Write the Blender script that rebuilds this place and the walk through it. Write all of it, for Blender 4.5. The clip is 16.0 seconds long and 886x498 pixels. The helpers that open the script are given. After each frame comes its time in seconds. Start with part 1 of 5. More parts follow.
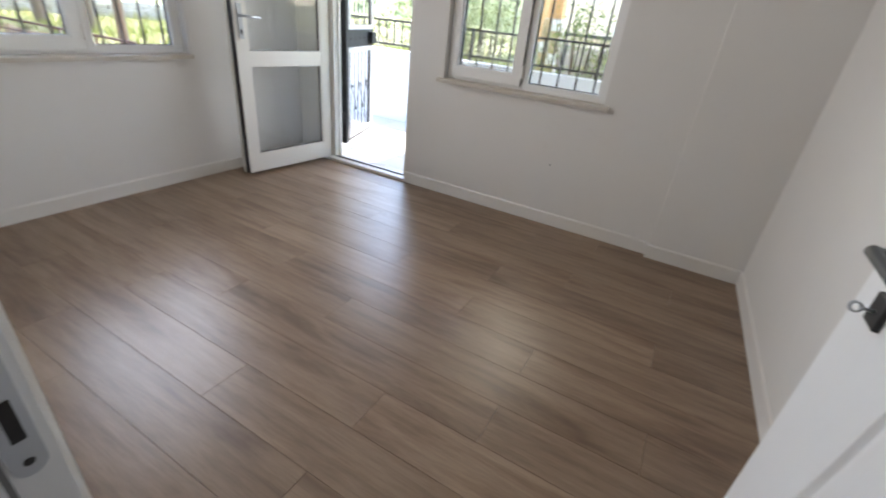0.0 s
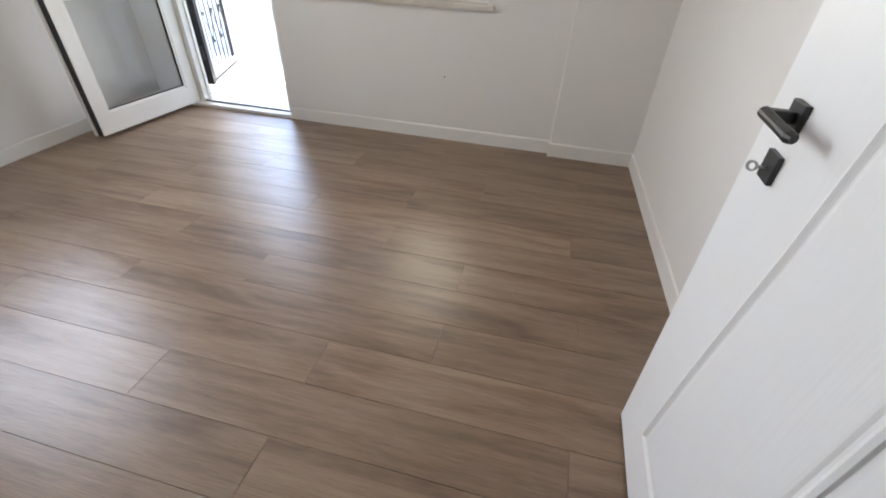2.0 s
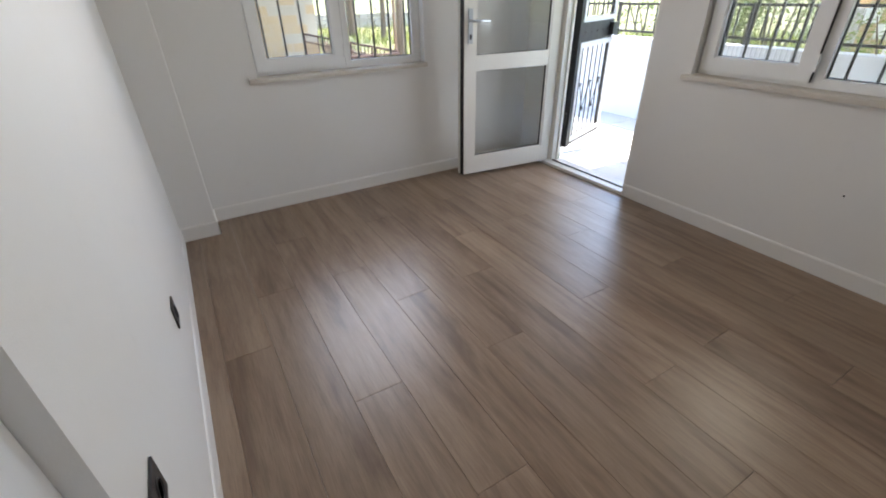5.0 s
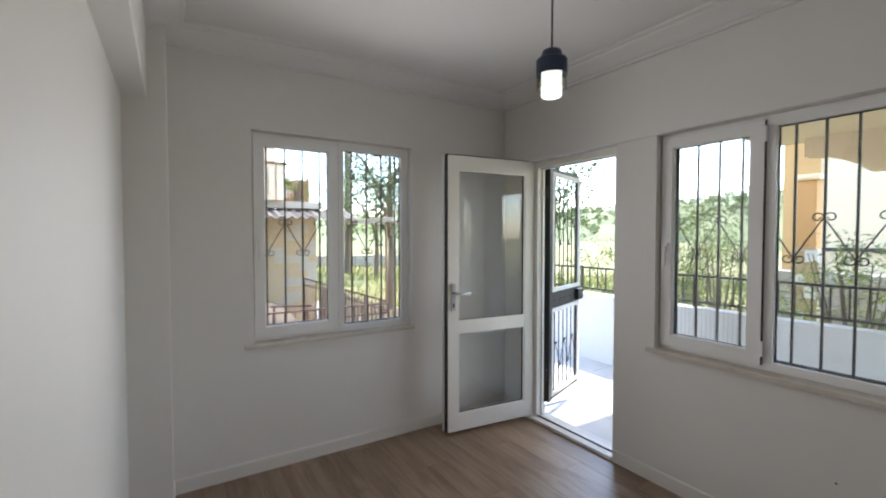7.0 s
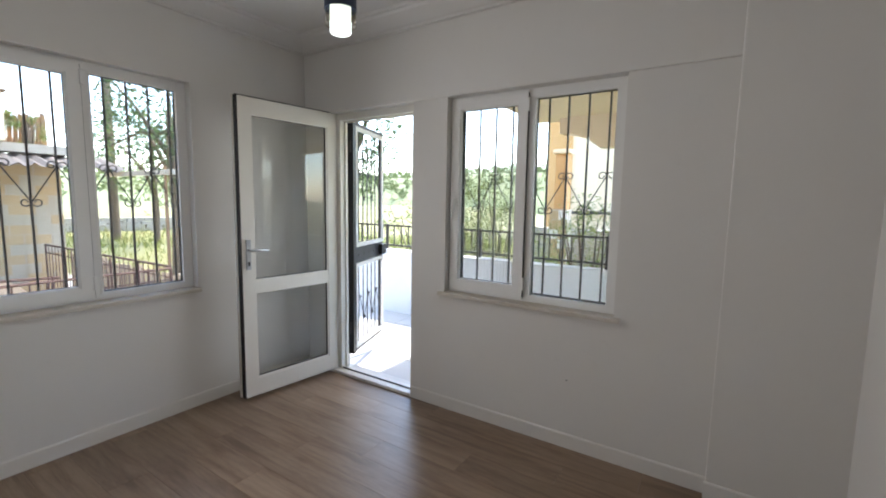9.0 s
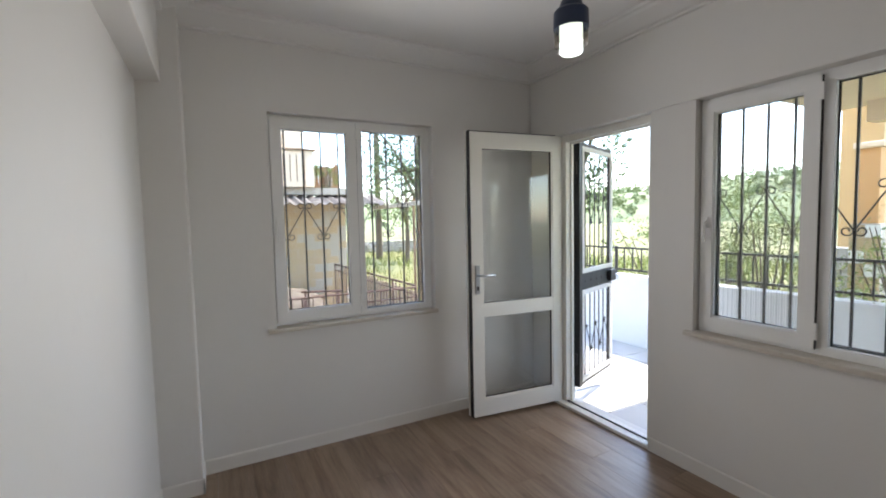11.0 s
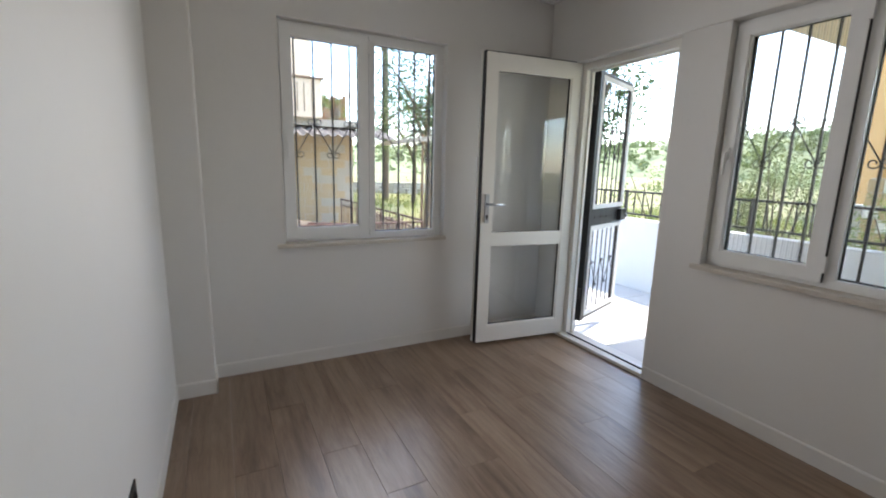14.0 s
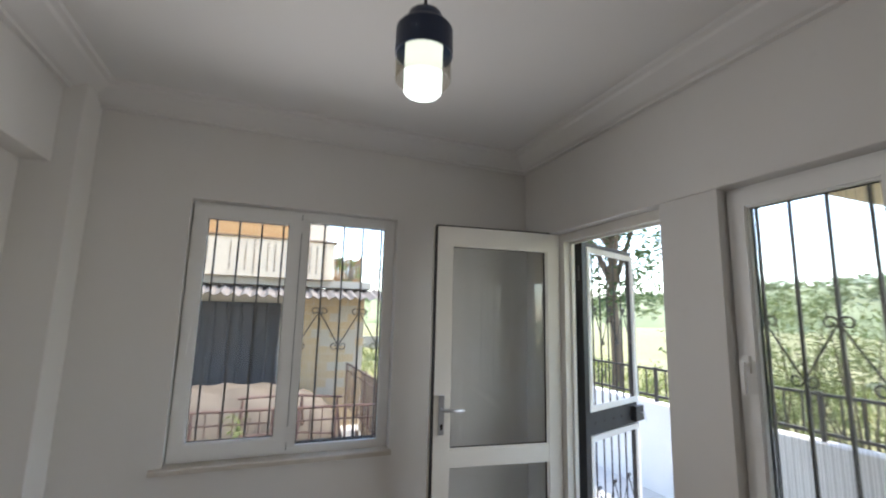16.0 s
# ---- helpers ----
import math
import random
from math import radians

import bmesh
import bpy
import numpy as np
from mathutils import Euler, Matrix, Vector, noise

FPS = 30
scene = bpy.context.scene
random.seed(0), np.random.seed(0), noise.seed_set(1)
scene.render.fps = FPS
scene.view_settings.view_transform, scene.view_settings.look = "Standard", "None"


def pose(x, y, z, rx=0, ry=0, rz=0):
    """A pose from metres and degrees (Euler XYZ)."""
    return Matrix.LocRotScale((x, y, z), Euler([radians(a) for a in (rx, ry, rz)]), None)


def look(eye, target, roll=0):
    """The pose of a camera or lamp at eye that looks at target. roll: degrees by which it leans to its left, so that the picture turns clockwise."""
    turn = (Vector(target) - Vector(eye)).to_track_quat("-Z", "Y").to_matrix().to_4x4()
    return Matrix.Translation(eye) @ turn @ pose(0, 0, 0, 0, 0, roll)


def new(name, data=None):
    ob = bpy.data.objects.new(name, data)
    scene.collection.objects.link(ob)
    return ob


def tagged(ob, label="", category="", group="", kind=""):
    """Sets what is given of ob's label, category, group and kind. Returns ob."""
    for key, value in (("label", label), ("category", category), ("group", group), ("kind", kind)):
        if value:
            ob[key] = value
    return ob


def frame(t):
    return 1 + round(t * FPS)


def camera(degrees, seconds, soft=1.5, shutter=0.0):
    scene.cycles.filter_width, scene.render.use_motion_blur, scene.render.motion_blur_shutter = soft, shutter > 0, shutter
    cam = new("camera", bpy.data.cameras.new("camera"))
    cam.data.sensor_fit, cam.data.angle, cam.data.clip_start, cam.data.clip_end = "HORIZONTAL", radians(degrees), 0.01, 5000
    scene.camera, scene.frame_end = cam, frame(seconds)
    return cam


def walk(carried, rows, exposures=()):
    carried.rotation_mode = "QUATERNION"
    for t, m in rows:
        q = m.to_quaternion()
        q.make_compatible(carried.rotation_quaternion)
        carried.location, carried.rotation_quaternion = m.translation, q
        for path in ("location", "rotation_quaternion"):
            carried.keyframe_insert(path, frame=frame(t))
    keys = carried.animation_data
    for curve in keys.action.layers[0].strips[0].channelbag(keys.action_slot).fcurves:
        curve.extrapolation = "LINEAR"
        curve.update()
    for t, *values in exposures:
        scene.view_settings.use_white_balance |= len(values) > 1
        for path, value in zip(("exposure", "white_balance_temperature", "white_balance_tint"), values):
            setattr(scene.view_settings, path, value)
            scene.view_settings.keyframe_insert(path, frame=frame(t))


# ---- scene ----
cam = camera(91.3, 16.0, soft=1.9, shutter=0.3)
PATH = [
    (0, (0.535, 0.201, 1.180), (-0.276, 1.769, 0.240), 6.2),
    (0.5, (0.537, 0.195, 1.174), (-0.541, 1.584, 0.221), 1.4),
    (1, (0.518, 0.210, 1.176), (-0.237, 1.738, 0.131), 3.0),
    (1.5, (0.505, 0.226, 1.156), (0.081, 1.791, -0.015), 3.3),
    (2, (0.487, 0.219, 1.159), (0.130, 1.783, -0.036), 2.6),
    (2.5, (0.443, 0.244, 1.192), (-0.081, 1.732, -0.037), 4.4),
    (3, (0.427, 0.419, 1.194), (-0.484, 1.716, -0.025), 3.5),
    (3.5, (0.407, 0.496, 1.185), (-0.824, 1.550, 0.014), 2.8),
    (3.7, (0.388, 0.505, 1.187), (-0.913, 1.450, -0.001), 2.8),
    (5.8, (0.504, 0.51, 1.285), (-1.045, 1.461, 0.451), 0.8),
    (6, (0.488, 0.462, 1.312), (-1.059, 1.516, 0.607), 1.6),
    (6.5, (0.5, 0.504, 1.414), (-1.168, 1.568, 1.123), 0.8),
    (7, (0.488, 0.503, 1.487), (-1.205, 1.566, 1.427), 0.0),
    (7.5, (0.514, 0.538, 1.493), (-0.904, 1.948, 1.481), 0.1),
    (8, (0.54, 0.554, 1.485), (-0.598, 2.198, 1.491), 0.2),
    (8.5, (0.546, 0.547, 1.447), (-0.56, 2.211, 1.365), 0.4),
    (9, (0.536, 0.547, 1.418), (-0.555, 2.209, 1.199), 1.0),
    (9.5, (0.526, 0.582, 1.421), (-0.668, 2.165, 1.159), 0.6),
    (10, (0.493, 0.606, 1.439), (-1.065, 1.835, 1.194), -0.9),
    (10.2, (0.461, 0.609, 1.46), (-1.24, 1.639, 1.243), -1.3),
    (12.3, (0.431, 0.613, 1.434), (-1.358, 1.501, 1.33), -0.6),
    (12.5, (0.442, 0.612, 1.405), (-1.347, 1.491, 1.231), -0.2),
    (13, (0.446, 0.6, 1.382), (-1.32, 1.501, 1.122), 0.5),
    (13.5, (0.434, 0.55, 1.381), (-1.33, 1.467, 1.156), 1.1),
    (14, (0.428, 0.583, 1.309), (-1.319, 1.483, 0.941), 1.5),
    (14.5, (0.361, 0.714, 1.373), (-1.281, 1.81, 1.055), 3.1),
    (15, (0.209, 0.887, 1.597), (-1.402, 2.067, 1.707), -0.1),
    (15.5, (0.158, 1.113, 1.627), (-1.537, 2.135, 1.919), -2.0),
    (16, (0.122, 1.369, 1.568), (-1.723, 2.078, 1.871), 1.4),
]
walk(cam, [(t, look(eye, target, roll)) for t, eye, target, roll in PATH],
     [(0, 3.48), (0.5, 3.53), (2.0, 3.88), (3.6, 3.90), (5.6, 3.03), (6.2, 2.89), (7.0, 2.88), (9.0, 2.99), (12.5, 2.88), (14.5, 2.86), (16.0, 2.73)])

# ---- world, sun, large lights ----
SUN_DIR = Vector((0.04, 0.50, 0.86)).normalized()      # towards the sun
world = bpy.data.worlds.new("world")
scene.world = world
world.use_nodes = True
wn = world.node_tree.nodes
sky = wn.new("ShaderNodeTexSky")
sky.sky_type = "NISHITA"
sky.sun_disc = False
sky.sun_elevation = math.asin(SUN_DIR.z)
sky.sun_rotation = math.atan2(SUN_DIR.x, SUN_DIR.y)
world.node_tree.links.new(sky.outputs[0], wn["Background"].inputs[0])
wn["Background"].inputs[1].default_value = 0.15

sun = new("sun", bpy.data.lights.new("sun", "SUN"))
sun.data.energy, sun.data.angle, sun.data.color = 1.25, radians(0.6), (1.0, 0.94, 0.85)
sun.matrix_world = look(SUN_DIR * 30, (0, 0, 0))


def opening_light(name, m, sx, sz, watts, colour=(1.0, 0.980, 0.978)):
    """The sky's light in an opening."""
    ob = new(name, bpy.data.lights.new(name, "AREA"))
    ob.data.shape, ob.data.size, ob.data.size_y = "RECTANGLE", sx, sz
    ob.data.energy, ob.data.color, ob.data.spread = watts, colour, radians(128)
    ob.matrix_world = m
    return ob


opening_light("light_window_1", look((-2.393, 1.48, 1.48), (0, 1.48, 1.48)), 1.0, 1.2, 1.45)
opening_light("light_window_2", look((-0.24, 2.943, 1.24), (-0.24, 0, 1.24)), 0.46, 0.76, 0.36, (1.0, 0.94, 0.82))
opening_light("light_door", look((-1.69, 2.985, 1.06), (-1.69, 0, 1.06)), 0.70, 1.92, 0.46)

# ---- materials ----


def nodes_of(name, rough=0.6, metal=0.0, spec=None):
    m = bpy.data.materials.new(name)
    m.use_nodes = True
    nt = m.node_tree
    b = nt.nodes["Principled BSDF"]
    b.inputs["Roughness"].default_value = rough
    b.inputs["Metallic"].default_value = metal
    if spec is not None:
        b.inputs["Specular IOR Level"].default_value = spec
    return m, nt, b


def coords(nt, scale, random_shift=0.0, rot=(0, 0, 0)):
    tc = nt.nodes.new("ShaderNodeTexCoord")
    mp = nt.nodes.new("ShaderNodeMapping")
    mp.inputs["Scale"].default_value = scale
    mp.inputs["Rotation"].default_value = rot
    nt.links.new(tc.outputs["Object"], mp.inputs["Vector"])
    if random_shift:
        oi = nt.nodes.new("ShaderNodeObjectInfo")
        cm = nt.nodes.new("ShaderNodeCombineXYZ")
        mu = nt.nodes.new("ShaderNodeMath")
        mu.operation = "MULTIPLY"
        mu.inputs[1].default_value = random_shift
        nt.links.new(oi.outputs["Random"], mu.inputs[0])
        for k in range(3):
            nt.links.new(mu.outputs[0], cm.inputs[k])
        nt.links.new(cm.outputs[0], mp.inputs["Location"])
    return mp.outputs[0]


def noise_tex(nt, vec, scale, detail=4.0, rough=0.55, distort=0.0):
    n = nt.nodes.new("ShaderNodeTexNoise")
    n.inputs["Scale"].default_value = scale
    n.inputs["Detail"].default_value = detail
    n.inputs["Roughness"].default_value = rough
    n.inputs["Distortion"].default_value = distort
    nt.links.new(vec, n.inputs["Vector"])
    return n.outputs[0]


def ramp(nt, fac, stops):
    r = nt.nodes.new("ShaderNodeValToRGB")
    els = r.color_ramp.elements
    while len(els) < len(stops):
        els.new(0.5)
    for e, (p, c) in zip(els, stops):
        e.position, e.color = p, (*c, 1)
    nt.links.new(fac, r.inputs[0])
    return r.outputs[0]


def mix(nt, fac, a, b, mode="MIX"):
    m = nt.nodes.new("ShaderNodeMix")
    m.data_type, m.blend_type = "RGBA", mode
    for sock, v in ((m.inputs[0], fac), (m.inputs[6], a), (m.inputs[7], b)):
        if isinstance(v, (int, float)):
            sock.default_value = v
        elif isinstance(v, tuple):
            sock.default_value = (*v, 1)
        else:
            nt.links.new(v, sock)
    return m.outputs[2]


def bump(nt, b, height, strength, dist=0.01):
    n = nt.nodes.new("ShaderNodeBump")
    n.inputs["Strength"].default_value = strength
    n.inputs["Distance"].default_value = dist
    nt.links.new(height, n.inputs["Height"])
    nt.links.new(n.outputs[0], b.inputs["Normal"])


def mottled(name, c1, c2, scale=3.0, rough=0.6, metal=0.0, fine=60.0, bump_s=0.15, bump_d=0.002, spec=None, vary=0.0):
    """A surface of two close tones, with fine grain and relief."""
    m, nt, b = nodes_of(name, rough, metal, spec)
    v = coords(nt, (1, 1, 1), vary)
    big = noise_tex(nt, v, scale, 5)
    small = noise_tex(nt, v, fine, 3)
    col = mix(nt, big, c1, c2)
    lo = tuple(x * 0.9 for x in c1)
    f = nt.nodes.new("ShaderNodeMath")
    f.operation = "MULTIPLY"
    f.inputs[1].default_value = 0.5
    nt.links.new(small, f.inputs[0])
    col = mix(nt, f.outputs[0], col, lo)
    nt.links.new(col, b.inputs["Base Color"])
    r = nt.nodes.new("ShaderNodeMapRange")
    r.inputs[3].default_value, r.inputs[4].default_value = max(0.03, rough - 0.1), min(1.0, rough + 0.1)
    nt.links.new(big, r.inputs[0])
    nt.links.new(r.outputs[0], b.inputs["Roughness"])
    if bump_s:
        bump(nt, b, small, bump_s, bump_d)
    return m


def plaster():
    """White wall paint rolled over uneven plaster."""
    m, nt, b = nodes_of("wall_paint", 0.62)
    v = coords(nt, (1, 1, 1))
    big = noise_tex(nt, v, 1.3, 4)
    mid = noise_tex(nt, v, 7.0, 4)
    fine = noise_tex(nt, v, 260.0, 2)
    col = mix(nt, big, (0.746, 0.727, 0.700), (0.696, 0.677, 0.650))
    scuff = ramp(nt, noise_tex(nt, v, 11.0, 6, 0.7), [(0.60, (0, 0, 0)), (0.80, (0.25, 0.25, 0.25))])
    col = mix(nt, scuff, col, (0.60, 0.575, 0.54))
    nt.links.new(col, b.inputs["Base Color"])
    add = nt.nodes.new("ShaderNodeMath")
    add.operation = "MULTIPLY_ADD"
    add.inputs[1].default_value = 5.0
    nt.links.new(mid, add.inputs[0])
    nt.links.new(fine, add.inputs[2])
    bump(nt, b, add.outputs[0], 0.22, 0.0022)
    return m


def laminate():
    """Grey-brown oak laminate: streaks along x, knots, each board its own cut."""
    m, nt, b = nodes_of("oak_laminate", 0.33, 0, 0.66)
    v1 = coords(nt, (0.9, 7.0, 1), 41.0)
    v2 = coords(nt, (2.2, 60.0, 1), 23.0)
    v3 = coords(nt, (1.15, 7.0, 1), 17.0)
    v4 = coords(nt, (0.40, 8.0, 1), 31.0)
    v5 = coords(nt, (7.0, 190.0, 1), 13.0)
    flow = noise_tex(nt, v1, 1.6, 6, 0.6, 0.6)
    grain = noise_tex(nt, v2, 3.0, 5, 0.65, 0.4)
    cloud = noise_tex(nt, v3, 1.5, 5, 0.6, 0.45)
    col = ramp(nt, flow, [(0.26, (0.245, 0.178, 0.124)), (0.44, (0.300, 0.224, 0.160)),
                          (0.60, (0.335, 0.254, 0.185)), (0.78, (0.365, 0.280, 0.207))])
    # arched year rings
    wave = nt.nodes.new("ShaderNodeTexWave")
    wave.bands_direction = "Y"
    wave.inputs["Scale"].default_value = 0.9
    wave.inputs["Distortion"].default_value = 8.0
    wave.inputs["Detail"].default_value = 3.0
    wave.inputs["Detail Scale"].default_value = 0.7
    nt.links.new(v4, wave.inputs["Vector"])
    rings = ramp(nt, wave.outputs["Fac"], [(0.10, (0.80, 0.775, 0.75)), (0.38, (1, 1, 1)), (0.9, (1.04, 1.04, 1.03))])
    col = mix(nt, 0.35, col, rings, "MULTIPLY")
    g = ramp(nt, grain, [(0.34, (0.80, 0.78, 0.76)), (0.56, (1, 1, 1))])
    col = mix(nt, 0.42, col, g, "MULTIPLY")
    pores = ramp(nt, noise_tex(nt, v5, 2.0, 3, 0.6), [(0.36, (0.74, 0.70, 0.66)), (0.50, (1, 1, 1)), (0.66, (1.10, 1.09, 1.08))])
    col = mix(nt, 0.62, col, pores, "MULTIPLY")
    # brown heartwood stains
    c = ramp(nt, cloud, [(0.34, (0.60, 0.515, 0.455)), (0.46, (0.86, 0.815, 0.78)), (0.58, (1.05, 1.05, 1.04))])
    col = mix(nt, 0.9, col, c, "MULTIPLY")
    oi = nt.nodes.new("ShaderNodeObjectInfo")
    tone = ramp(nt, oi.outputs["Random"], [(0.0, (0.76, 0.705, 0.665)), (1.0, (0.93, 0.87, 0.825))])
    col = mix(nt, 1.0, col, tone, "MULTIPLY")
    nt.links.new(col, b.inputs["Base Color"])
    r = nt.nodes.new("ShaderNodeMapRange")
    r.inputs[3].default_value, r.inputs[4].default_value = 0.29, 0.40
    nt.links.new(grain, r.inputs[0])
    nt.links.new(r.outputs[0], b.inputs["Roughness"])
    bump(nt, b, grain, 0.12, 0.0012)
    return m


def glass(name, colour=(1, 1, 1), rough=0.0, ior=1.45):
    m, nt, b = nodes_of(name, rough)
    b.inputs["Base Color"].default_value = (*colour, 1)
    b.inputs["Transmission Weight"].default_value = 1.0
    b.inputs["IOR"].default_value = ior
    return m


def thin_glass(name, tint):
    """Thin tinted glass: clear straight through, with a sheen."""
    m = bpy.data.materials.new(name)
    m.use_nodes = True
    nt = m.node_tree
    nt.nodes.clear()
    out = nt.nodes.new("ShaderNodeOutputMaterial")
    tr = nt.nodes.new("ShaderNodeBsdfTransparent")
    tr.inputs[0].default_value = (*tint, 1)
    gl = nt.nodes.new("ShaderNodeBsdfGlossy")
    gl.inputs["Roughness"].default_value = 0.03
    lw = nt.nodes.new("ShaderNodeLayerWeight")
    pw = nt.nodes.new("ShaderNodeMath")
    pw.operation = "POWER"
    pw.inputs[1].default_value = 4.0
    nt.links.new(lw.outputs["Facing"], pw.inputs[0])
    fr = nt.nodes.new("ShaderNodeMapRange")
    fr.inputs[3].default_value, fr.inputs[4].default_value = 0.03, 0.30
    nt.links.new(pw.outputs[0], fr.inputs[0])
    mx = nt.nodes.new("ShaderNodeMixShader")
    nt.links.new(fr.outputs[0], mx.inputs[0])
    nt.links.new(tr.outputs[0], mx.inputs[1])
    nt.links.new(gl.outputs[0], mx.inputs[2])
    nt.links.new(mx.outputs[0], out.inputs[0])
    return m


def screen_cloth():
    """Fine see-through mesh cloth."""
    m = bpy.data.materials.new("screen_cloth")
    m.use_nodes = True
    nt = m.node_tree
    tr = nt.nodes.new("ShaderNodeBsdfTransparent")
    b = nt.nodes["Principled BSDF"]
    b.inputs["Base Color"].default_value = (0.42, 0.42, 0.41, 1)
    b.inputs["Roughness"].default_value = 0.8
    wv = nt.nodes.new("ShaderNodeTexWave")
    wv.bands_direction = "X"
    wv.inputs["Scale"].default_value = 27.0
    nt.links.new(coords(nt, (1, 1, 1)), wv.inputs["Vector"])
    mr = nt.nodes.new("ShaderNodeMapRange")
    mr.inputs[3].default_value, mr.inputs[4].default_value = 0.06, 0.36
    nt.links.new(wv.outputs["Fac"], mr.inputs[0])
    ms = nt.nodes.new("ShaderNodeMixShader")
    nt.links.new(mr.outputs[0], ms.inputs[0])
    nt.links.new(tr.outputs[0], ms.inputs[1])
    nt.links.new(b.outputs[0], ms.inputs[2])
    nt.links.new(ms.outputs[0], nt.nodes["Material Output"].inputs[0])
    return m


def leaf_mat(name, c1, c2, c3):
    m, nt, b = nodes_of(name, 0.55)
    g = nt.nodes.new("ShaderNodeNewGeometry")
    col = ramp(nt, g.outputs["Random Per Island"], [(0.0, c1), (0.55, c2), (1.0, c3)])
    nt.links.new(col, b.inputs["Base Color"])
    tl = nt.nodes.new("ShaderNodeBsdfTranslucent")
    nt.links.new(col, tl.inputs[0])
    ms = nt.nodes.new("ShaderNodeMixShader")
    ms.inputs[0].default_value = 0.4
    nt.links.new(b.outputs[0], ms.inputs[1])
    nt.links.new(tl.outputs[0], ms.inputs[2])
    nt.links.new(ms.outputs[0], nt.nodes["Material Output"].inputs[0])
    return m


def door_lacquer():
    """White lacquer over embossed upright wood grain."""
    m, nt, b = nodes_of("white_door_lacquer", 0.38)
    v = coords(nt, (1, 1, 1))
    vg = coords(nt, (210.0, 210.0, 6.0))
    grain = noise_tex(nt, vg, 1.0, 4, 0.6, 0.6)
    col = mix(nt, noise_tex(nt, v, 3.0, 4), (0.835, 0.84, 0.845), (0.80, 0.805, 0.81))
    fleck = ramp(nt, grain, [(0.36, (0.985, 0.985, 0.985)), (0.50, (1, 1, 1))])
    col = mix(nt, 1.0, col, fleck, "MULTIPLY")
    nt.links.new(col, b.inputs["Base Color"])
    bump(nt, b, grain, 0.30, 0.0009)
    return m


def glow(name, colour, strength):
    m, nt, b = nodes_of(name, 0.4)
    b.inputs["Base Color"].default_value = (0.85, 0.85, 0.82, 1)
    b.inputs["Emission Color"].default_value = (*colour, 1)
    b.inputs["Emission Strength"].default_value = strength
    return m


PAINT = plaster()
CEIL = mottled("ceiling_paint", (0.75, 0.735, 0.715), (0.715, 0.70, 0.68), 1.1, 0.75, fine=220, bump_s=0.12, bump_d=0.001)
SKIRT = mottled("skirting_paint", (0.76, 0.735, 0.70), (0.72, 0.695, 0.66), 4.0, 0.5, fine=120, bump_s=0.08)
OAK = laminate()
PVC = mottled("white_pvc", (0.86, 0.835, 0.775), (0.82, 0.795, 0.735), 5.0, 0.32, fine=40, bump_s=0.02)
PVCW = mottled("white_window_pvc", (0.85, 0.845, 0.825), (0.81, 0.80, 0.78), 5.0, 0.32, fine=40, bump_s=0.02)
DOORWHITE = door_lacquer()
GASKET = mottled("black_gasket", (0.015, 0.015, 0.016), (0.03, 0.03, 0.03), 9, 0.6)
RUBBER = mottled("grey_rubber", (0.16, 0.16, 0.165), (0.12, 0.12, 0.125), 9, 0.7)
BLACK = mottled("black_metal", (0.012, 0.012, 0.013), (0.022, 0.021, 0.021), 20, 0.42, fine=200, bump_s=0.05)
NAVY = mottled("blue_black_metal", (0.010, 0.022, 0.060), (0.016, 0.032, 0.080), 20, 0.38, fine=200, bump_s=0.03)
IRON = mottled("dark_painted_iron", (0.030, 0.026, 0.025), (0.055, 0.045, 0.040), 14, 0.5, fine=90, bump_s=0.2)
GREYIRON = mottled("light_painted_iron", (0.84, 0.83, 0.81), (0.78, 0.77, 0.75), 14, 0.5, fine=90, bump_s=0.15)
STEEL = mottled("brushed_steel", (0.55, 0.57, 0.60), (0.48, 0.50, 0.53), 30, 0.33, 0.85, fine=200, bump_s=0.05)
MARBLE = mottled("worn_marble", (0.74, 0.70, 0.64), (0.36, 0.30, 0.23), 7, 0.45, fine=45, bump_s=0.15)
TILE = mottled("pale_stone_tile", (0.62, 0.61, 0.595), (0.55, 0.54, 0.525), 5, 0.55, fine=70, bump_s=0.1, vary=9.0)
GROUT = mottled("grout", (0.52, 0.51, 0.49), (0.44, 0.43, 0.41), 8, 0.9)
WHITEWASH = mottled("whitewashed_render", (0.80, 0.80, 0.79), (0.70, 0.70, 0.69), 2.5, 0.85, fine=50, bump_s=0.4, bump_d=0.004)
BEIGE = mottled("beige_render", (0.76, 0.62, 0.46), (0.70, 0.56, 0.40), 2.0, 0.85, fine=50, bump_s=0.4, bump_d=0.004)
CREAM = mottled("cream_render", (0.82, 0.66, 0.47), (0.76, 0.60, 0.42), 2.0, 0.85, fine=50, bump_s=0.4, bump_d=0.004)
ORANGE = mottled("orange_boarding", (0.62, 0.36, 0.15), (0.54, 0.30, 0.12), 1.5, 0.85, fine=30, bump_s=0.3)
YELLOWBLOCK = mottled("yellow_painted_block", (0.50, 0.37, 0.21), (0.45, 0.34, 0.22), 2.0, 0.9, fine=40, bump_s=0.5, bump_d=0.004, vary=5.0)
PALEBLOCK = mottled("pale_block", (0.47, 0.42, 0.34), (0.41, 0.37, 0.30), 2.0, 0.9, fine=40, bump_s=0.5, bump_d=0.004, vary=5.0)
MORTAR = mottled("mortar", (0.50, 0.44, 0.36), (0.44, 0.39, 0.32), 5.0, 0.95, fine=40, bump_s=0.5)
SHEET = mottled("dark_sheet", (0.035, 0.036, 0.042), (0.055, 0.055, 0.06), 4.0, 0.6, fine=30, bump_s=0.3)
